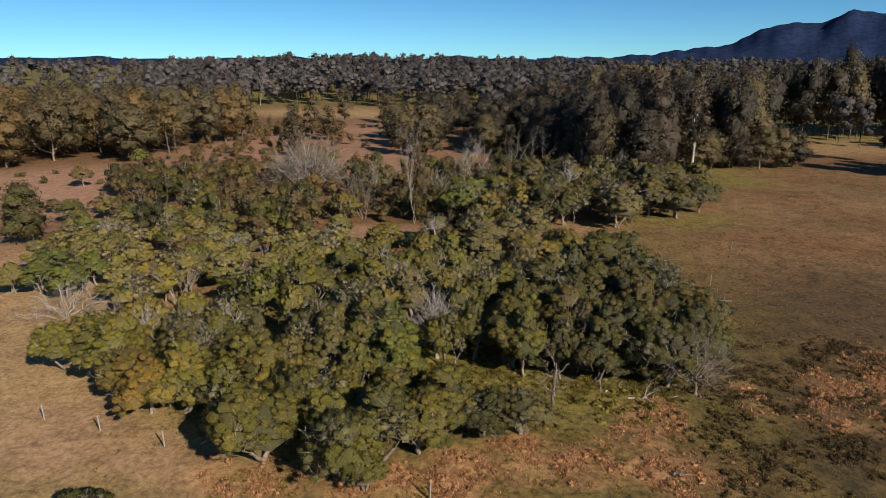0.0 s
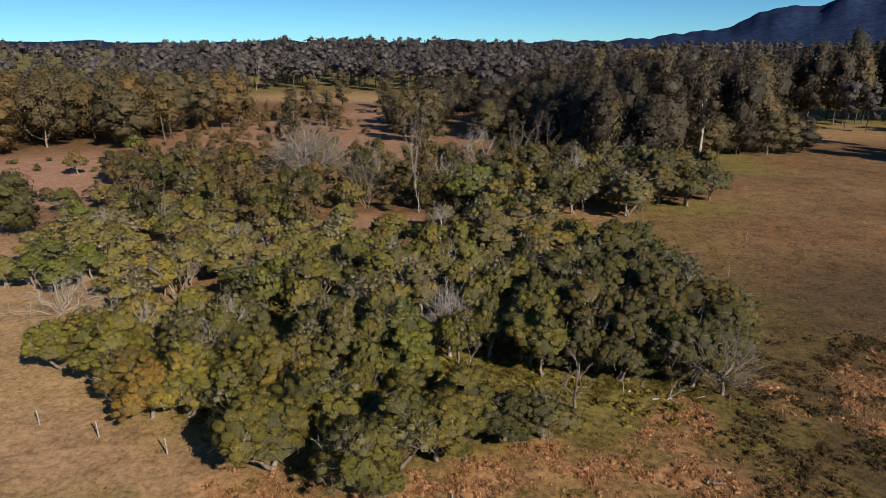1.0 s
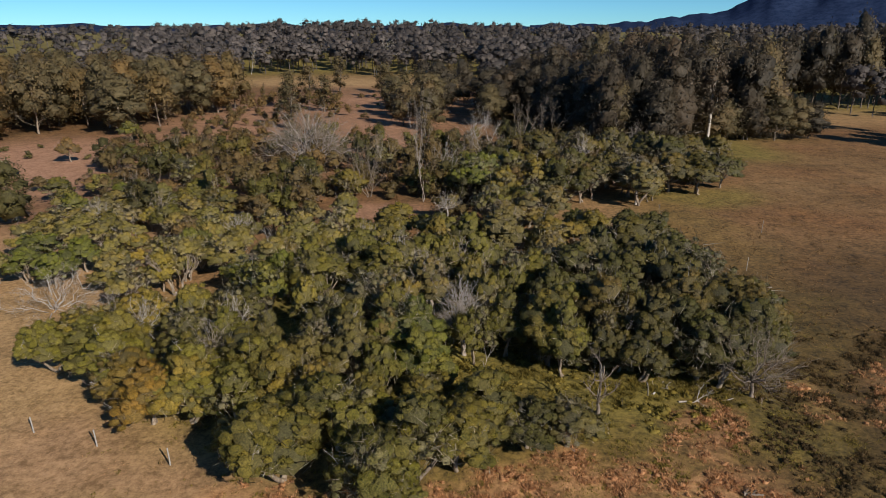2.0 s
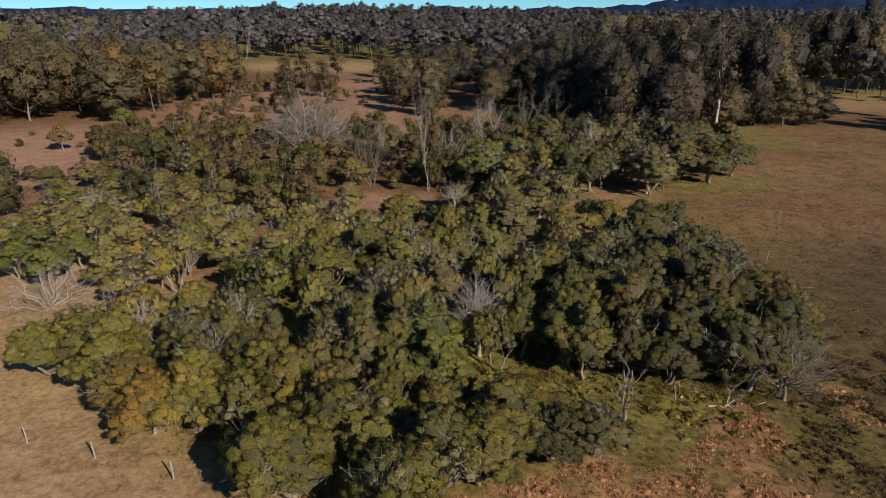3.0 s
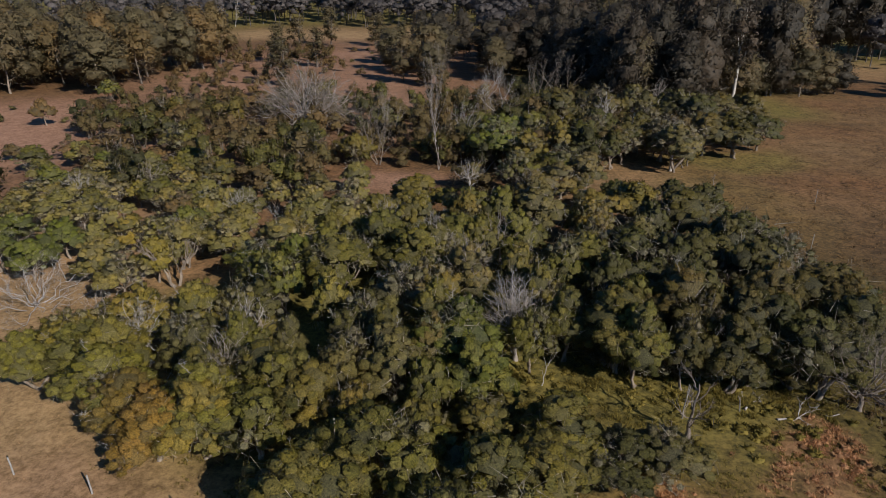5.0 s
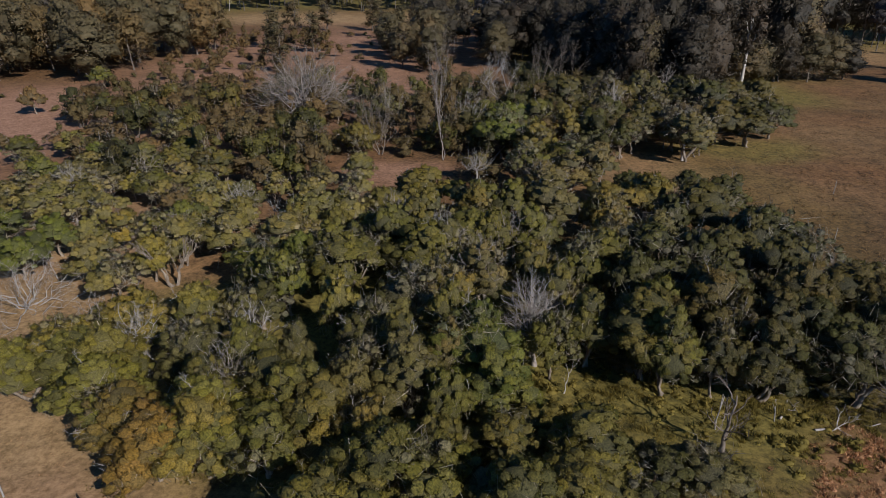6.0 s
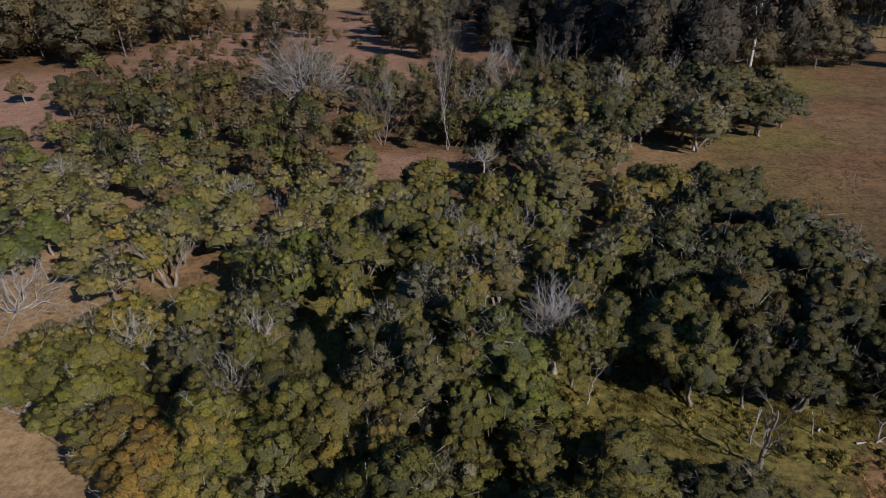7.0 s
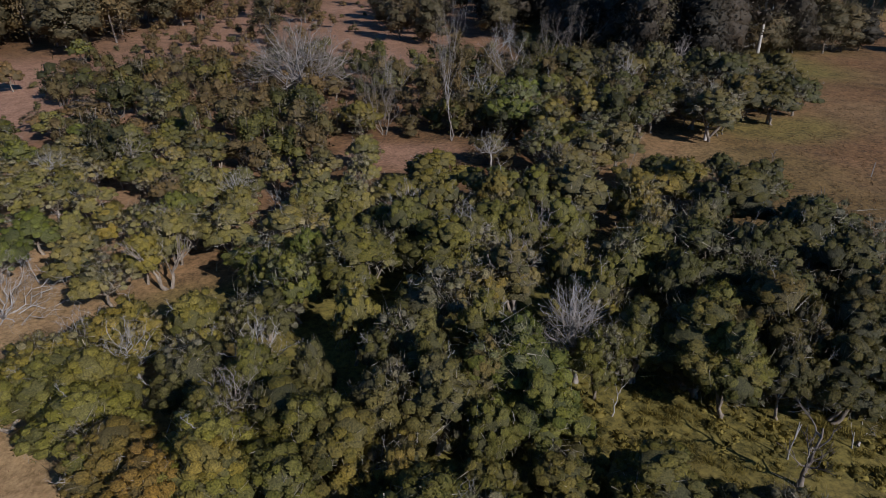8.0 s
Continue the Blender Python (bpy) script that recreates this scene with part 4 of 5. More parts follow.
def build_thicket(name, places, leaf, label):
    """Shrubs too far and too many to tell apart, as one mesh; each place is x, y, height, radius and a seed."""
    kinds = [scrub_crown(np.random.RandomState(400 + k))[0] for k in range(6)]
    thick = Leafage()
    for x, y, high, radius, seed in places:
        v, f, t, n = (np.concatenate(c) for c in (kinds[seed % 6].v, kinds[seed % 6].f, kinds[seed % 6].t, kinds[seed % 6].n))
        ca, sa = math.cos(seed * 2.4), math.sin(seed * 2.4)
        turn = np.array(((ca, -sa, 0), (sa, ca, 0), (0, 0, 1)))
        tt = t.copy()
        tt[:, 0] = np.clip(0.5 * tt[:, 0] + 0.5 * ((seed * 0.618) % 1), 0, 1)
        thick.add((v @ turn.T) * np.array((radius / 1.9, radius / 1.9, high / 5.0)) + np.array((x, y, ground_height(x, y) - 0.3)), tt, f, n @ turn.T)
    tagged(new(name, thick.mesh(name, LEAF[leaf])), label, "shrubs", kind="stuff")


slope = [(x, y, 2.6 + 4.0 * ((r * 7.3) % 1), 1.7 + 1.1 * ((r * 3.7) % 1), int(r * 900)) for x, y, r in scattered(10, 110, -100, 8, 166, 300, 4.2, red_slope)]
build_thicket("slope_shrubs", slope, "brown", "brownish shrubs scattered over the red slope")
low = [(x, y, 1.2 + 1.6 * r, 1.0 + 0.8 * ((r * 3.7) % 1), int(r * 900)) for x, y, r in scattered(12, 56, -130, 0, 130, 330, 5.0, lambda x, y: zones(x, y)[0] > 0.4)]
build_thicket("low_shrubs", low, "grey", "low grey-green shrubs on bare red soil")


# ---- far woods ----
def build_far_woods():
    rs = np.random.RandomState(21)
    kinds = []
    for k in range(12):
        near = k < 6
        n = 8 if near else 5
        a, d = rs.rand(n) * 6.283, 2.9 * np.sqrt(rs.rand(n))
        c = np.stack([d * np.cos(a), d * np.sin(a), 6 + 9.5 * rs.rand(n) * (1.15 - d / 6)], 1)
        r = (1.3 + 0.9 * rs.rand(n)) if near else (1.8 + 1.0 * rs.rand(n))
        cr = lobes(rs, list(zip(c, r)), 3, 0.8 if near else 1.1, 7 if near else 6, 0.42 if near else 0.65, 0.9, 0.0, -0.5, 0.9, 0, 0.05, 0.15, 0.85, 0.4, 0.5, 0.7, False)
        tv, tf = [], []
        tube(tv, tf, [(0, 0, -0.5), (0.2, 0.1, 5), (0.3, -0.2, 12)], [0.22, 0.17, 0.08], 3)
        tri = []
        for q in tf:
            tri += [(q[0], q[1], q[2]), (q[0], q[2], q[3])] if len(q) == 4 else [q]
        stem = np.array(tv)
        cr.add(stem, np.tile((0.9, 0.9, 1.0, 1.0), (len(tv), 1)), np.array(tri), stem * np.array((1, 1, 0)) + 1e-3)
        kinds.append((np.concatenate(cr.v), np.concatenate(cr.f), np.concatenate(cr.t), unit(np.concatenate(cr.n))))
    V, T, A, N = [], [], [], []
    base = 0
    count = 0
    while count < 1750:
        d = 268 + 880 * rs.rand() ** 1.25 if count > 500 else 390 + 260 * rs.rand()
        a = radians(-45 + 90 * rs.rand()) if count > 500 else radians(-24 + 36 * rs.rand())
        x, y = d * math.sin(a), d * math.cos(a)
        if y < 395 + 12 * math.sin(x * 0.07) and -105 < x < 15 + 0.05 * (y - 300):
            continue
        v, tr, t, nv = kinds[rs.randint(6) + (6 if d > 520 else 0)]
        s = 0.75 + 0.5 * rs.rand()
        w = s * (0.95 + 0.45 * rs.rand())
        ang = rs.rand() * 6.28
        ca, sa = math.cos(ang), math.sin(ang)
        p = np.stack([(v[:, 0] * ca - v[:, 1] * sa) * w + x, (v[:, 0] * sa + v[:, 1] * ca) * w + y, v[:, 2] * s + ground_height(x, y)], 1)
        tt = t.copy()
        tt[:, 0] = np.clip(tt[:, 0] * 0.2 + 0.7 * rs.rand(), 0, 1)
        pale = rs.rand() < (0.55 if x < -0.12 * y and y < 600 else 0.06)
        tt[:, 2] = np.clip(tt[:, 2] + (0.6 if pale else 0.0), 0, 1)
        V.append(p)
        N.append(np.stack([nv[:, 0] * ca - nv[:, 1] * sa, nv[:, 0] * sa + nv[:, 1] * ca, nv[:, 2]], 1))
        A.append(tt)
        T.append(tr + base)
        base += len(v)
        count += 1
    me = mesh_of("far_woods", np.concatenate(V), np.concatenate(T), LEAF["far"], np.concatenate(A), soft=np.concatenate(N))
    tagged(new("far_woods", me), "gum forest coloured haze-grey reaching to the horizon", "forest", kind="stuff")


build_far_woods()


# ---- grass and bracken ----
def build_tufts(name, seed, count, x0, x1, y0, y1, weight, blades, size, mat, label, tall=0.6, broad=0.11):
    """Grass tussocks: narrow arching blades that spread from each root; weight gives how likely one stands at a place."""
    rs = np.random.RandomState(seed)
    x, y = x0 + (x1 - x0) * rs.rand(count), y0 + (y1 - y0) * rs.rand(count)
    keep = rs.rand(count) < weight(x, y)
    x, y = x[keep], y[keep]
    n = len(x)
    s = np.repeat(size * (0.45 + 1.1 * rs.rand(n) ** 1.5), blades)
    m = n * blades
    a = rs.rand(m) * 6.283
    lean = rs.rand(m)
    out, up = s * (0.15 + 0.95 * lean), s * tall * (1.25 - 0.9 * lean) * (0.7 + 0.6 * rs.rand(m))
    cx, cy = np.repeat(x, blades) + 0.28 * s * rs.randn(m), np.repeat(y, blades) + 0.28 * s * rs.randn(m)
    cz = ground_height(cx, cy) - 0.04
    w = s * broad
    b0 = np.stack([cx - np.sin(a) * w, cy + np.cos(a) * w, cz], 1)
    b1 = np.stack([cx + np.sin(a) * w, cy - np.cos(a) * w, cz], 1)
    tip = np.stack([cx + np.cos(a) * out, cy + np.sin(a) * out, cz + up], 1)
    V = np.stack([b1, b0, tip], 1).reshape(-1, 3)
    me = mesh_of(name, V, np.arange(m * 3).reshape(-1, 3), mat)
    tagged(new(name, me), label, "grass", kind="stuff")


def speckle(x, y):
    return 0.7 * wobble(x, y, 0.8, 5) + 0.45 * wobble(x, y, 1.9, 1) + 0.35 * wobble(x, y, 3.7, 2)


build_tufts("bracken_patch", 31, 60000, -24, 52, 35, 66, lambda x, y: zones(x, y)[2] * smooth(-0.6, 0.2, speckle(x, y)), 16, 0.28, STRAW, "rusty dry bracken and dead grass tussocks", 0.6)
build_tufts("tussock_grass", 32, 100000, -30, 44, 38, 74, lambda x, y: (0.25 + 0.75 * smooth(60, 54, y + 0.25 * x)) * np.clip(zones(x, y)[1] + 0.4 * zones(x, y)[2], 0, 1) * smooth(0.35, -0.35, speckle(x, y)), 8, 0.19, GREEN_GRASS, "yellow-green tussock grass round the trees")
build_tufts("tall_tussocks", 36, 5000, -2, 24, 51, 64, lambda x, y: 0.8 * smooth(0.0, 0.5, speckle(x, y)) * blob(x, y, 12, 57, 13, 5), 40, 0.36, GREEN_GRASS, "tall yellow grass tussocks at the shade of the grove", 0.7, 0.05)
build_tufts("dark_tussocks", 34, 78000, 16, 62, 33, 64, lambda x, y: np.clip(0.25 + 0.7 * wobble(x, y, 0.5, 4) + 0.5 * wobble(x, y, 1.3, 1), 0, 1) * smooth(18, 30, x) * (1 - 0.7 * zones(x, y)[2]), 6, 0.27, DARK_GRASS, "dull green-brown tussocks in the rough field corner")
build_tufts("field_grass", 33, 240000, 18, 120, 34, 170, lambda x, y: (0.30 - 0.14 * smooth(90, 170, y)) * smooth(18, 30, x) * np.clip(0.6 + 0.7 * wobble(x, y, 0.3, 1) + 0.5 * wobble(x, y, 0.9, 2), 0.1, 1), 4, 0.33, FIELD_GRASS, "short brown tufts over the grazed field", 0.45)
build_tufts("pasture_grass", 35, 26000, -62, -8, 33, 66, lambda x, y: 0.5 * np.clip(0.4 + 0.6 * wobble(x, y, 0.4, 1) + 0.5 * wobble(x, y, 1.1, 2), 0, 1), 4, 0.13, STRAW, "short dry straw tufts over the pale pasture", 0.4)


def build_hummocks(name, seed, count, x0, x1, y0, y1, weight, size, mat, label):
    """Rounded grass hummocks: an uneven mound under a cap of short arching blades."""
    rs = np.random.RandomState(seed)
    x, y = x0 + (x1 - x0) * rs.rand(count), y0 + (y1 - y0) * rs.rand(count)
    keep = rs.rand(count) < weight(x, y)
    x, y = x[keep], y[keep]
    n = len(x)
    iv, jf = ico(1)
    s = size * (0.5 + 1.0 * rs.rand(n))
    z = ground_height(x, y)
    lump = 1 + 0.45 * (rs.rand(n, len(iv)) - 0.5)
    mound = np.stack([x, y, z], 1)[:, None, :] + iv[None] * (s[:, None] * lump)[:, :, None] * np.array((1.0, 0.85, 0.62))
    m = n * 14
    e = unit(rs.randn(m, 3) + np.array((0, 0, 0.8)))
    e[:, 2] = np.abs(e[:, 2])
    p = np.repeat(np.stack([x, y, z], 1), 14, 0) + e * np.repeat(s, 14)[:, None] * np.array((1.0, 0.85, 0.62))
    tips = sprigs(rs, p, e + 0.6 * rs.randn(m, 3) + np.array((0, 0, 0.3)), e + 0.01, np.repeat(s, 14) * 0.35)
    V = np.concatenate([mound.reshape(-1, 3), tips])
    faces = np.concatenate([(jf[None] + (np.arange(n) * len(iv))[:, None, None]).reshape(-1, 3), n * len(iv) + np.arange(len(tips)).reshape(-1, 3)])
    tagged(new(name, mesh_of(name, V, faces, mat, smooth=True)), label, "grass", kind="stuff")


build_hummocks("bracken_hummocks", 41, 12000, -24, 52, 35, 66, lambda x, y: 0.9 * zones(x, y)[2] * smooth(-0.3, 0.4, speckle(x, y)), 0.21, STRAW, "rusty dry bracken hummocks in the rough grass")
build_hummocks("grass_hummocks", 42, 6000, -4, 34, 40, 64, lambda x, y: 0.4 * zones(x, y)[1] * smooth(0.1, -0.5, speckle(x, y)) * smooth(26, 18, x) * smooth(46, 51, y), 0.3, GREEN_GRASS, "yellow-green grass hummocks round the clearing")
build_hummocks("dark_hummocks", 43, 14000, 20, 62, 33, 66, lambda x, y: 0.4 * blob(x, y, 42, 42, 24, 20, 0.7) * smooth(-0.5, 0.5, wobble(x, y, 0.5, 4) + 0.6 * wobble(x, y, 1.3, 1)), 0.2, DARK_GRASS, "dull brown grass hummocks in the field corner")


# ---- dead trees, snags, logs and posts ----
def dead_tree(x, y, high, spread, seed, label, trunks=1, depth=5, mat=None, stout=1.0):
    rs = np.random.RandomState(seed)
    root = new("dead_tree")
    root.matrix_basis = Matrix.Translation((x, y, ground_height(x, y) - 0.1))
    for k in range(trunks):
        V, Fc = [], []
        a = 2 * math.pi * (k + rs.rand()) / trunks
        tip = (0.22 if trunks == 1 else 0.45) * spread * (0.4 + 0.9 * rs.rand())
        way = Vector((tip * math.cos(a), tip * math.sin(a), 1.0))
        foot = Vector((0.25 * math.cos(a), 0.25 * math.sin(a), 0)) * (trunks > 1)
        thick = stout * (0.013 * high + 0.02) / (1 + 0.1 * trunks)
        fork(rs, V, Fc, foot, way, high * 0.34, thick, depth, 0.34 * min(spread, 1.5), 0.25)
        part("trunk", mesh_of("trunk", V, Fc, mat or DEAD_WOOD, smooth=True), root)
    return tagged(root, label, "dead tree", "dead trees")


def fan_tree(x, y, high, wide, low, limbs, seed, label, mat, twigs=3, stout=1.0, rise=0.0, cloud=0, fine=None):
    """A bare tree whose long crooked limbs fan out from the ground; low is the flattest limb's angle in degrees."""
    rs = np.random.RandomState(seed)
    root = new("dead_tree")
    root.matrix_basis = Matrix.Translation((x, y, ground_height(x, y) - 0.1))
    for k in range(limbs):
        V, Fc = [], []
        a = k * 2.4 + 0.5 * rs.rand()
        e = radians(low + (84 - low) * (k / max(limbs - 1, 1)) ** 1.5)
        tip = Vector((wide * math.cos(a) * math.cos(e), wide * math.sin(a) * math.cos(e), rise + (high - rise) * 0.78 * math.sin(e)))
        pts = limb(rs, V, Fc, (0.1 * math.cos(a), 0.1 * math.sin(a), rise), tip, 0.019 * high * stout, 0.006 * high * stout, 0.10, 6, 5 if stout > 0.6 else 4)
        ln = (tip - Vector((0, 0, rise))).length
        for j in (2, 3, 4, 5, 6):
            w = (pts[j] - pts[j - 1]).normalized() + Vector(rs.randn(3)) * 0.55 + Vector((0, 0, 0.25))
            fork(rs, V, Fc, pts[j], w, ln * 0.17, 0.0045 * high * stout ** 0.5, twigs, 0.5, 0.2)
        part("limb", mesh_of("limb", V, Fc, mat, smooth=True), root)
    if cloud:
        e = rs.randn(cloud, 3)
        e[:, 2] = np.abs(e[:, 2])
        e = unit(e)
        size = np.array((0.92 * wide, 0.92 * wide, 0.92 * (high - rise)))
        p = e * size * (0.45 + 0.45 * rs.rand(cloud))[:, None] + np.array((0, 0, rise))
        q = p + (e + 0.6 * rs.randn(cloud, 3)) * (0.10 + 0.10 * rs.rand(cloud))[:, None] * high
        q[:, 2] = np.maximum(q[:, 2], 0.3)
        v = sticks(rs, p, q, 0.0024 * high)
        part("twig_mass", mesh_of("twig_mass", v, np.arange(len(v)).reshape(-1, 3), fine or mat), root, "fine bare twigs")["kind"] = "stuff"
    if rise:
        V, Fc = [], []
        limb(rs, V, Fc, (0.3, 0.1, 0), (0, 0, rise + 0.15), 0.028 * high, 0.02 * high, 0.06, 4, 7)
        part("trunk", mesh_of("trunk", V, Fc, mat, smooth=True), root)
    return tagged(root, label, "dead tree", "dead trees")


def broken_tree(x, y, high, thick, seed, label, mat):
    """An upright dead trunk with short crooked limbs broken off along it."""
    rs = np.random.RandomState(seed)
    V, Fc = [], []
    pts = limb(rs, V, Fc, (0, 0, 0), (0.2 * rs.randn(), 0.2 * rs.randn(), high), thick, thick * 0.25, 0.05, 7, 7)
    root = new("dead_tree", mesh_of("dead_tree", V, Fc, mat, smooth=True))
    root.matrix_basis = placed(x, y, seed, 1, 1)
    for k in range(8):
        V, Fc = [], []
        a = k * 2.4 + rs.rand()
        at = pts[2 + k * 5 // 8]
        fork(rs, V, Fc, at, (math.cos(a), math.sin(a), 0.5 + 0.5 * rs.rand()), high * (0.15 + 0.09 * rs.rand()), thick * 0.38, 2 + k % 2, 0.5, 0.2)
        part("side_branch", mesh_of("side_branch", V, Fc, mat), root)
    return tagged(root, label, "dead tree", "dead trees")


def fallen_log(x, y, turn, length, thick, seed, label, mat=DEAD_WOOD):
    rs = np.random.RandomState(seed)
    V, Fc = [], []
    pts = limb(rs, V, Fc, (0, 0, thick * 1.2), (length, 0, thick * 1.6), thick, thick * 0.4, 0.07, 8, 7)
    root = new("fallen_log", mesh_of("fallen_log", V, Fc, mat, smooth=True))
    root.matrix_basis = placed(x, y, turn, 1, 1)
    for k in range(4):
        V, Fc = [], []
        p = pts[1 + rs.randint(len(pts) - 2)]
        fork(rs, V, Fc, p, (0.5, rs.randn(), 0.8 * rs.rand()), length * 0.16, thick * 0.45, 2, 0.6, 0.1)
        part("side_branch", mesh_of("side_branch", V, Fc, mat), root)
    return tagged(root, label, "log")


def fence_post(x, y):
    V, Fc = [], []
    tube(V, Fc, [(0, 0, -0.05), (0.01, 0, 0.5), (0, 0.02, 1.0), (0.03, 0.02, 1.46), (0.03, 0.02, 1.5)], [0.062, 0.058, 0.055, 0.055, 0.04], 8)
    post = new("fence_post", mesh_of("fence_post", V, Fc, POST_WOOD, smooth=True))
    post.matrix_basis = placed(x, y, x, 1, 1)
    tagged(post, "weathered grey wooden fence post in the dry pasture", "fence post", "fence posts")


for x, y in ((-22.5, 44.9), (-28.7, 46.9), (-34.6, 48.9)):
    fence_post(x, y)
fence_post(-0.9, 38.3)


def wire_stake(x, y):
    V, Fc = [], []
    tube(V, Fc, [(0, 0, -0.05), (0.02, 0, 1.0), (0.05, 0.01, 2.0)], [0.045, 0.04, 0.035], 6)
    stake = new("stake", mesh_of("stake", V, Fc, POST_WOOD, smooth=True))
    stake.matrix_basis = placed(x, y, 0.4, 1, 1)
    tagged(stake, "thin pale stake standing in the brown field", "stake")


wire_stake(36.5, 82.2)
wire_stake(46.2, 98.1)


def stone(x, y, wide, high, seed, label):
    rs = np.random.RandomState(seed)
    bm = bmesh.new()
    bmesh.ops.create_icosphere(bm, subdivisions=2, radius=1.0)
    for v in bm.verts:
        k = 0.8 + 0.35 * rs.rand()
        v.co = Vector((v.co.x * wide * 0.5 * k, v.co.y * wide * 0.38 * k, max(v.co.z, -0.2) * high * k))
    me = bpy.data.meshes.new("stone")
    bm.to_mesh(me)
    bm.free()
    me.materials.append(BLUE_STONE)
    ob = new("stone", me)
    ob.matrix_basis = placed(x, y, 0.3, 1, 1)
    tagged(ob, label, "stone")


stone(34.8, 77.7, 1.1, 0.45, 5, "dark blue-grey stone beside a fallen branch")
gum(-71.0, 105.0, 10.5, 4.2, "grey", "with dense crown beside the red clearing", "bushy_gum")

# bare trees in and round the grove
fan_tree(-0.9, 60.9, 7.2, 2.7, 22, 13, 241, "grey leafless tree with dense fine twigs in the grove", FAN_WOOD, 3, 0.55, 2.6, 420)
broken_tree(9.8, 50.7, 4.6, 0.17, 142, "grey dead tree with broken limbs in the grass", GREY_WOOD)
dead_tree(10.3, 52.8, 5.0, 0.3, 43, "thin dead snag standing in the grass", 1, 1)
dead_tree(0.9, 57.3, 3.6, 1.3, 47, "forked dead sapling above the green clearing", 1, 3)
fan_tree(23.3, 53.2, 6.6, 3.9, 24, 15, 44, "sprawling grey leafless tree at the edge of the field", GREY_WOOD, 3, 0.75, 1.6, 420)
fan_tree(-45.7, 72.0, 4.6, 5.2, 6, 16, 45, "bleached dead tree sprawling beside the pasture", DEAD_WOOD, 3, 0.8, 0.0, 200)
dead_tree(-45.5, 77.7, 4.0, 1.6, 46, "bleached dead tree beside the pasture", 2, 4)
dead_tree(-26.7, 90.6, 4.0, 1.2, 48, "small white dead tree in the scrub", 2, 4)
dead_tree(-47.2, 91.9, 4.2, 1.2, 49, "grey leafless tree among yellow-green paperbarks", 3, 5)
fan_tree(-31.3, 146.3, 14.0, 9.6, 3, 30, 50, "great leafless grey tree with fanned limbs above scrub", FAN_WOOD, 2, 0.7, 3.2, 1500, GREY_WOOD)
dead_tree(-5.3, 117.0, 17.0, 0.5, 151, "tall pale gum with nearly leafless limbs", 2, 6, FAN_WOOD, 0.42)
dead_tree(-14.2, 138.4, 9.0, 0.6, 152, "slim pale many-stemmed tree in the scrub", 3, 5, FAN_WOOD, 0.6)
gum(-5.0, 119.6, 16.0, 3.0, "brown", "above the scrub", "sparse_gum")
dead_tree(-1.0, 124.0, 10.0, 1.1, 52, "leafless grey tree behind the tall gum", 2, 5)
dead_tree(-15.5, 121.0, 9.0, 0.9, 53, "slim grey many-stemmed tree in the scrub", 4, 5, GREY_WOOD)
dead_tree(9.0, 150.0, 11.0, 1.2, 54, "leafless grey tree below the forest", 2, 5)
dead_tree(1.5, 155.0, 12.0, 1.2, 55, "leafless grey tree below the forest", 2, 5)
dead_tree(-112, 400.0, 17.0, 1.2, 56, "white dead tree on the far paddock", 1, 5)
dead_tree(-36, 420.0, 20.0, 1.0, 57, "white dead tree on the far paddock", 2, 5)
dead_tree(12.1, 51.8, 1.5, 0.4, 58, "short blackened stump in the grass", 1, 1, BLACK_WOOD)
dead_tree(13.1, 57.5, 2.4, 0.3, 59, "short pale broken trunk at the shade", 1, 0)
fallen_log(17.0, 52.4, 0.08, 4.8, 0.085, 61, "pale fallen log with broken branches in the grass")
fallen_log(15.2, 53.6, 0.9, 2.6, 0.09, 62, "short bent fallen branch in the grass")
fallen_log(17.3, 41.2, -0.15, 1.3, 0.14, 63, "grey stump end lying among bracken", GREY_WOOD)
fallen_log(33.9, 77.3, -0.2, 3.2, 0.09, 64, "bleached fallen branch on the field edge")
gum(63.5, 163.0, 24.0, 5.0, "forest", "with pale trunk beyond the field", "white_gum")
gum(40.0, 160.0, 17.0, 4.2, "gum", "with pale trunk below the forest", "white_gum")
gum(133.0, 190.0, 22.0, 5.0, "forest", "on the brown field", "")
paperbark(-23.9, 35.3, 3.4, 2.0, "dark", "alone in the dry pasture")
scrub(-73.0, 142.0, 6.5, 2.4, "brown", "on the red clearing")


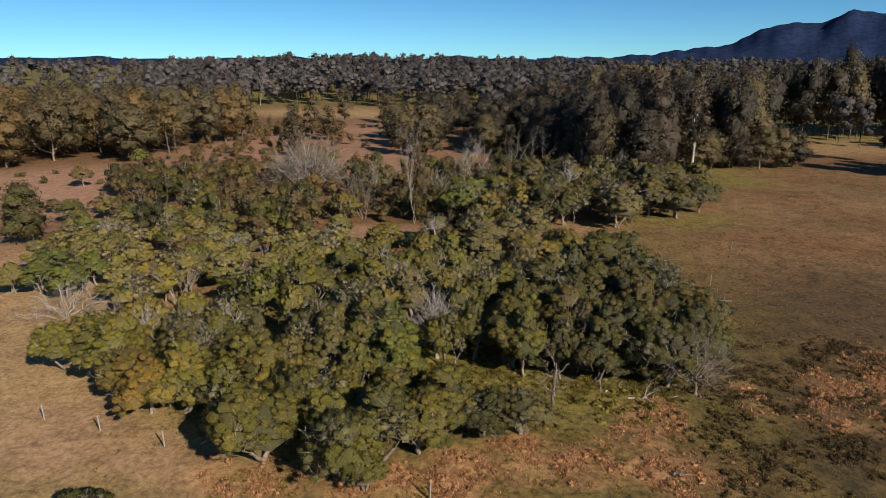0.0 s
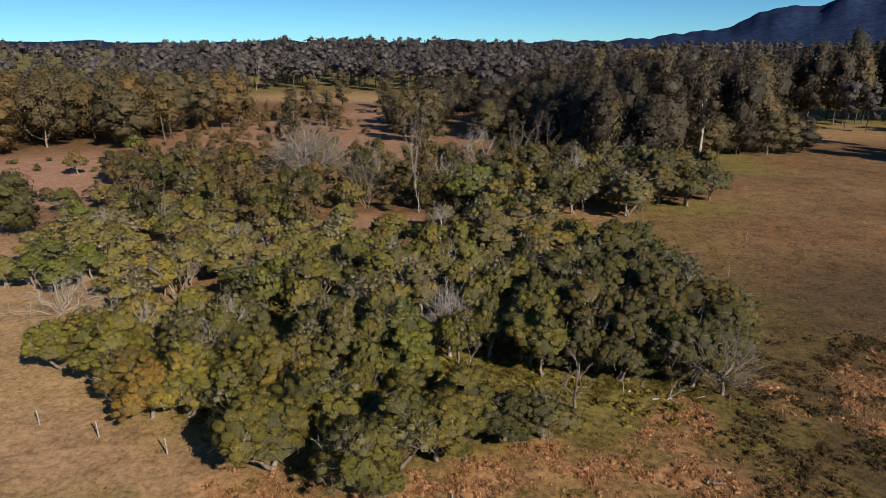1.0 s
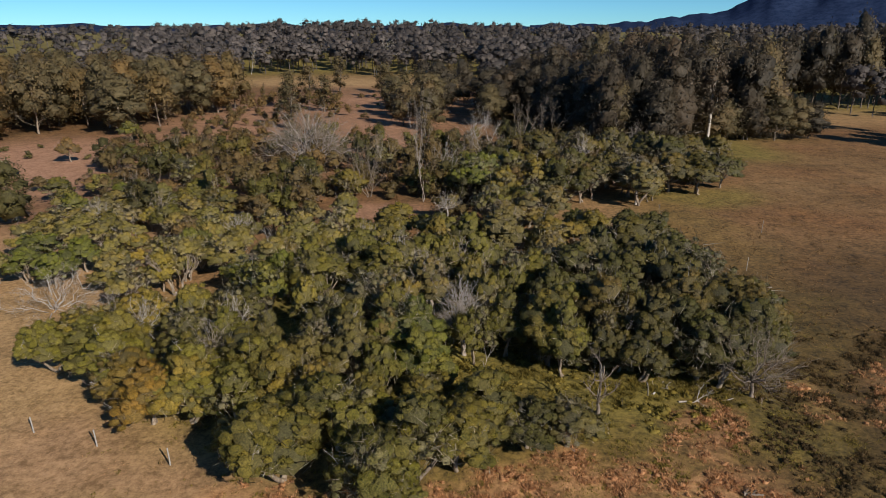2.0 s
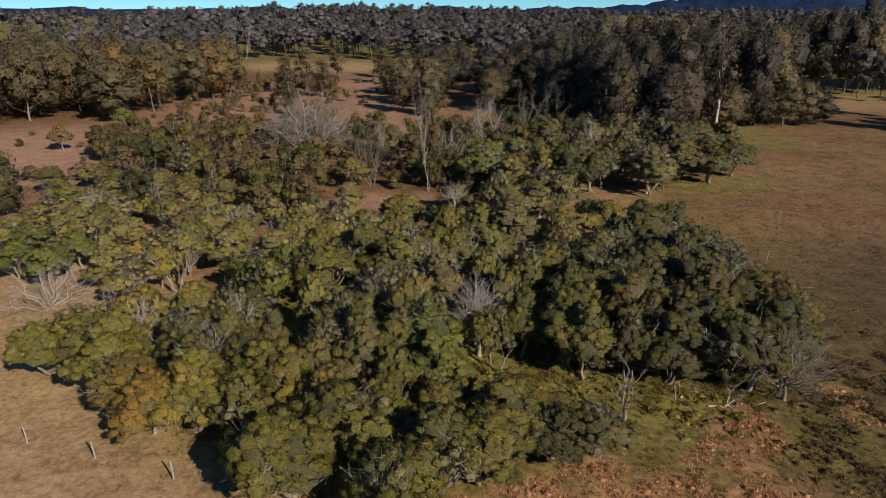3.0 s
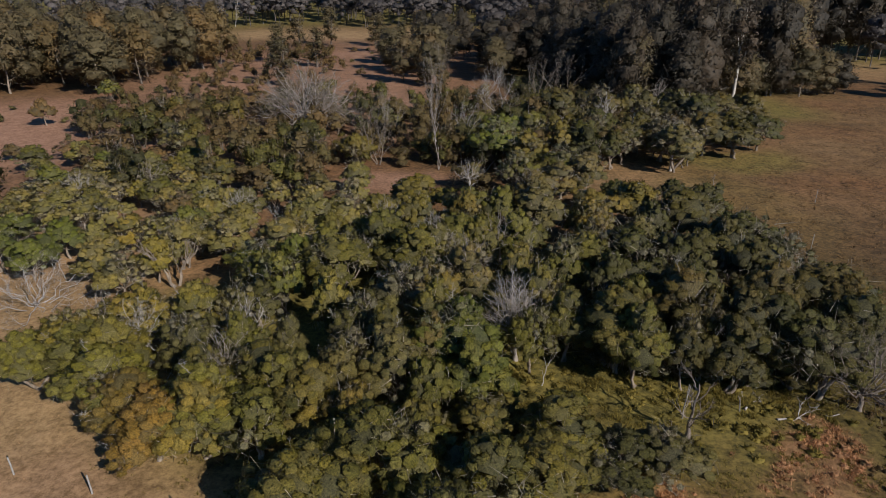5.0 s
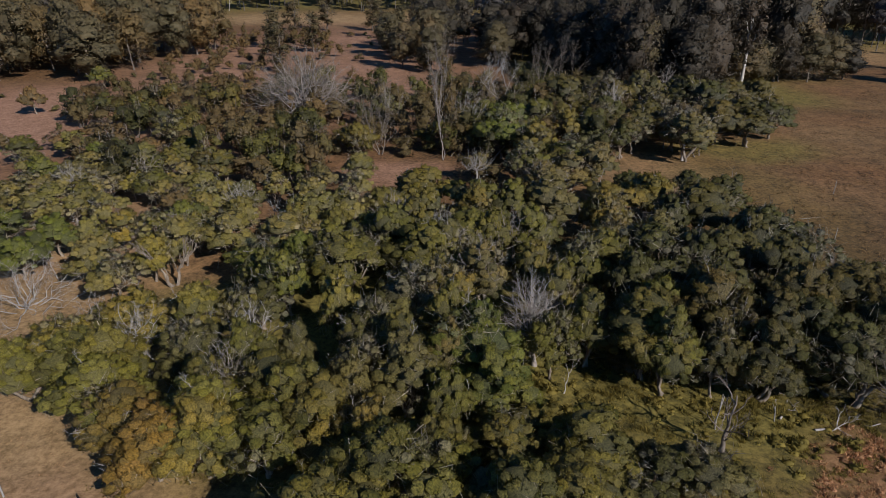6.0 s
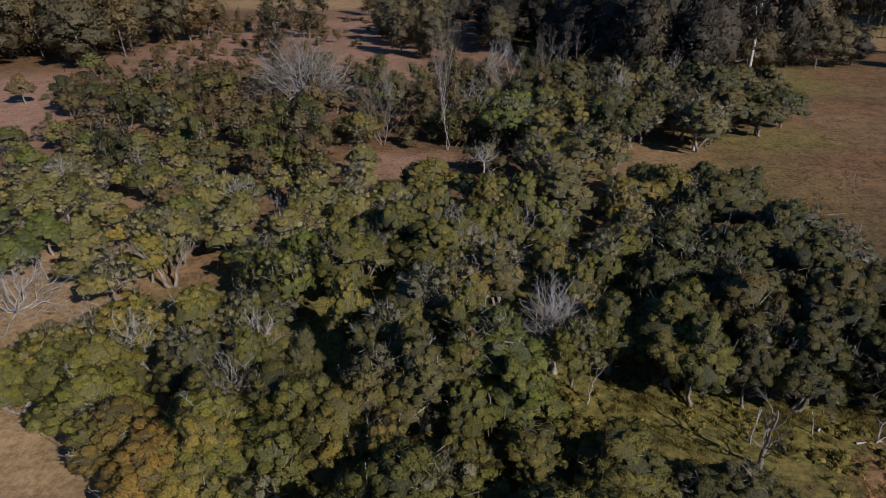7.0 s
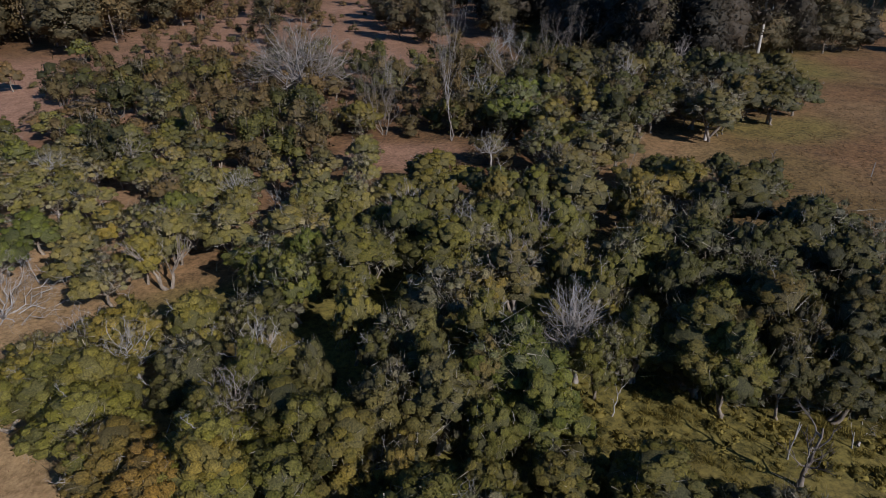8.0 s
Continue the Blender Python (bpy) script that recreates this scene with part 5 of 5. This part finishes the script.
for x, y, h in ((76, 180, 11), (83, 182, 12), (90, 181, 12), (96, 183, 11), (70, 176, 12), (101, 184, 10)):
    gum(x, y, h, 5.0, "forest" if x % 2 else "gum", "along the brown field", "bushy_gum")
dead_tree(16.0, 158.0, 12.0, 1.3, 71, "leafless grey tree below the forest", 3, 5, GREY_WOOD)
dead_tree(24.0, 166.0, 13.0, 1.1, 72, "leafless grey tree below the forest", 2, 5, GREY_WOOD)
dead_tree(4.0, 140.0, 9.0, 1.4, 73, "leafless grey tree in the scrub", 3, 5, GREY_WOOD)
for x, y, r in scattered(14, 26, -62, 2, 104, 165, 5.0, in_scrub):
    paperbark(x, y, 4.6 + 2.4 * r, 2.4 + 0.9 * ((r * 5.3) % 1), ("brown", "dark", "olive", "brown")[int(r * 4)], "in the scrub")
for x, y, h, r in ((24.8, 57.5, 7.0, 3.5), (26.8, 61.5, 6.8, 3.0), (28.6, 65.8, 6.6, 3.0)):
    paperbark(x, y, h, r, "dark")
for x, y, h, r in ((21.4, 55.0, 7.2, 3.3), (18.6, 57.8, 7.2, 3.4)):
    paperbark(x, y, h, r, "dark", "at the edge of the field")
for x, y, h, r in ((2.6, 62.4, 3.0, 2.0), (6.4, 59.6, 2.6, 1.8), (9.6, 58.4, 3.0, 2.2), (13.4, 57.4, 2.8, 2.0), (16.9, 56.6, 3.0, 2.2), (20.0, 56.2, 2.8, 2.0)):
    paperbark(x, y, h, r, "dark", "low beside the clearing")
dead_tree(-33.4, 75.7, 5.0, 0.9, 81, "stout pale twin trunk rising into the leaves", 2, 4, PALE_BARK, 3.0)
dead_tree(14.8, 53.5, 2.4, 0.9, 82, "bent broken stump in the grass", 1, 1, None, 1.6)

# bare twiggy crowns that stand up through the leaves
for x, y, high, seed in ((-34.8, 63.5, 6.1, 200), (-31.0, 61.6, 6.1, 201), (-22.5, 55.2, 6.8, 202), (-22.0, 60.2, 6.8, 203), (-12.1, 82.5, 7.3, 204), (-7.4, 75.2, 7.8, 205), (-4.0, 69.6, 7.8, 206), (-0.9, 62.2, 7.8, 207), (-0.2, 76.7, 7.3, 208), (-1.5, 103.0, 5.8, 209), (6.5, 98.3, 5.8, 210), (31.8, 114.8, 8.3, 211), (42.7, 152.6, 9.3, 212), (28.2, 141.1, 8.3, 213), (-34.6, 81.5, 5.8, 214), (-54.7, 101.0, 5.5, 215), (-47.1, 105.8, 5.5, 216), (-30.5, 91.3, 5.8, 217)):
    fan_tree(x, y, high + 0.1, 2.2, 14, 13, seed, "grey leafless tree with fine twigs above the leaves", DEAD_WOOD if seed % 2 else FAN_WOOD, 2, 0.42, high * 0.5)
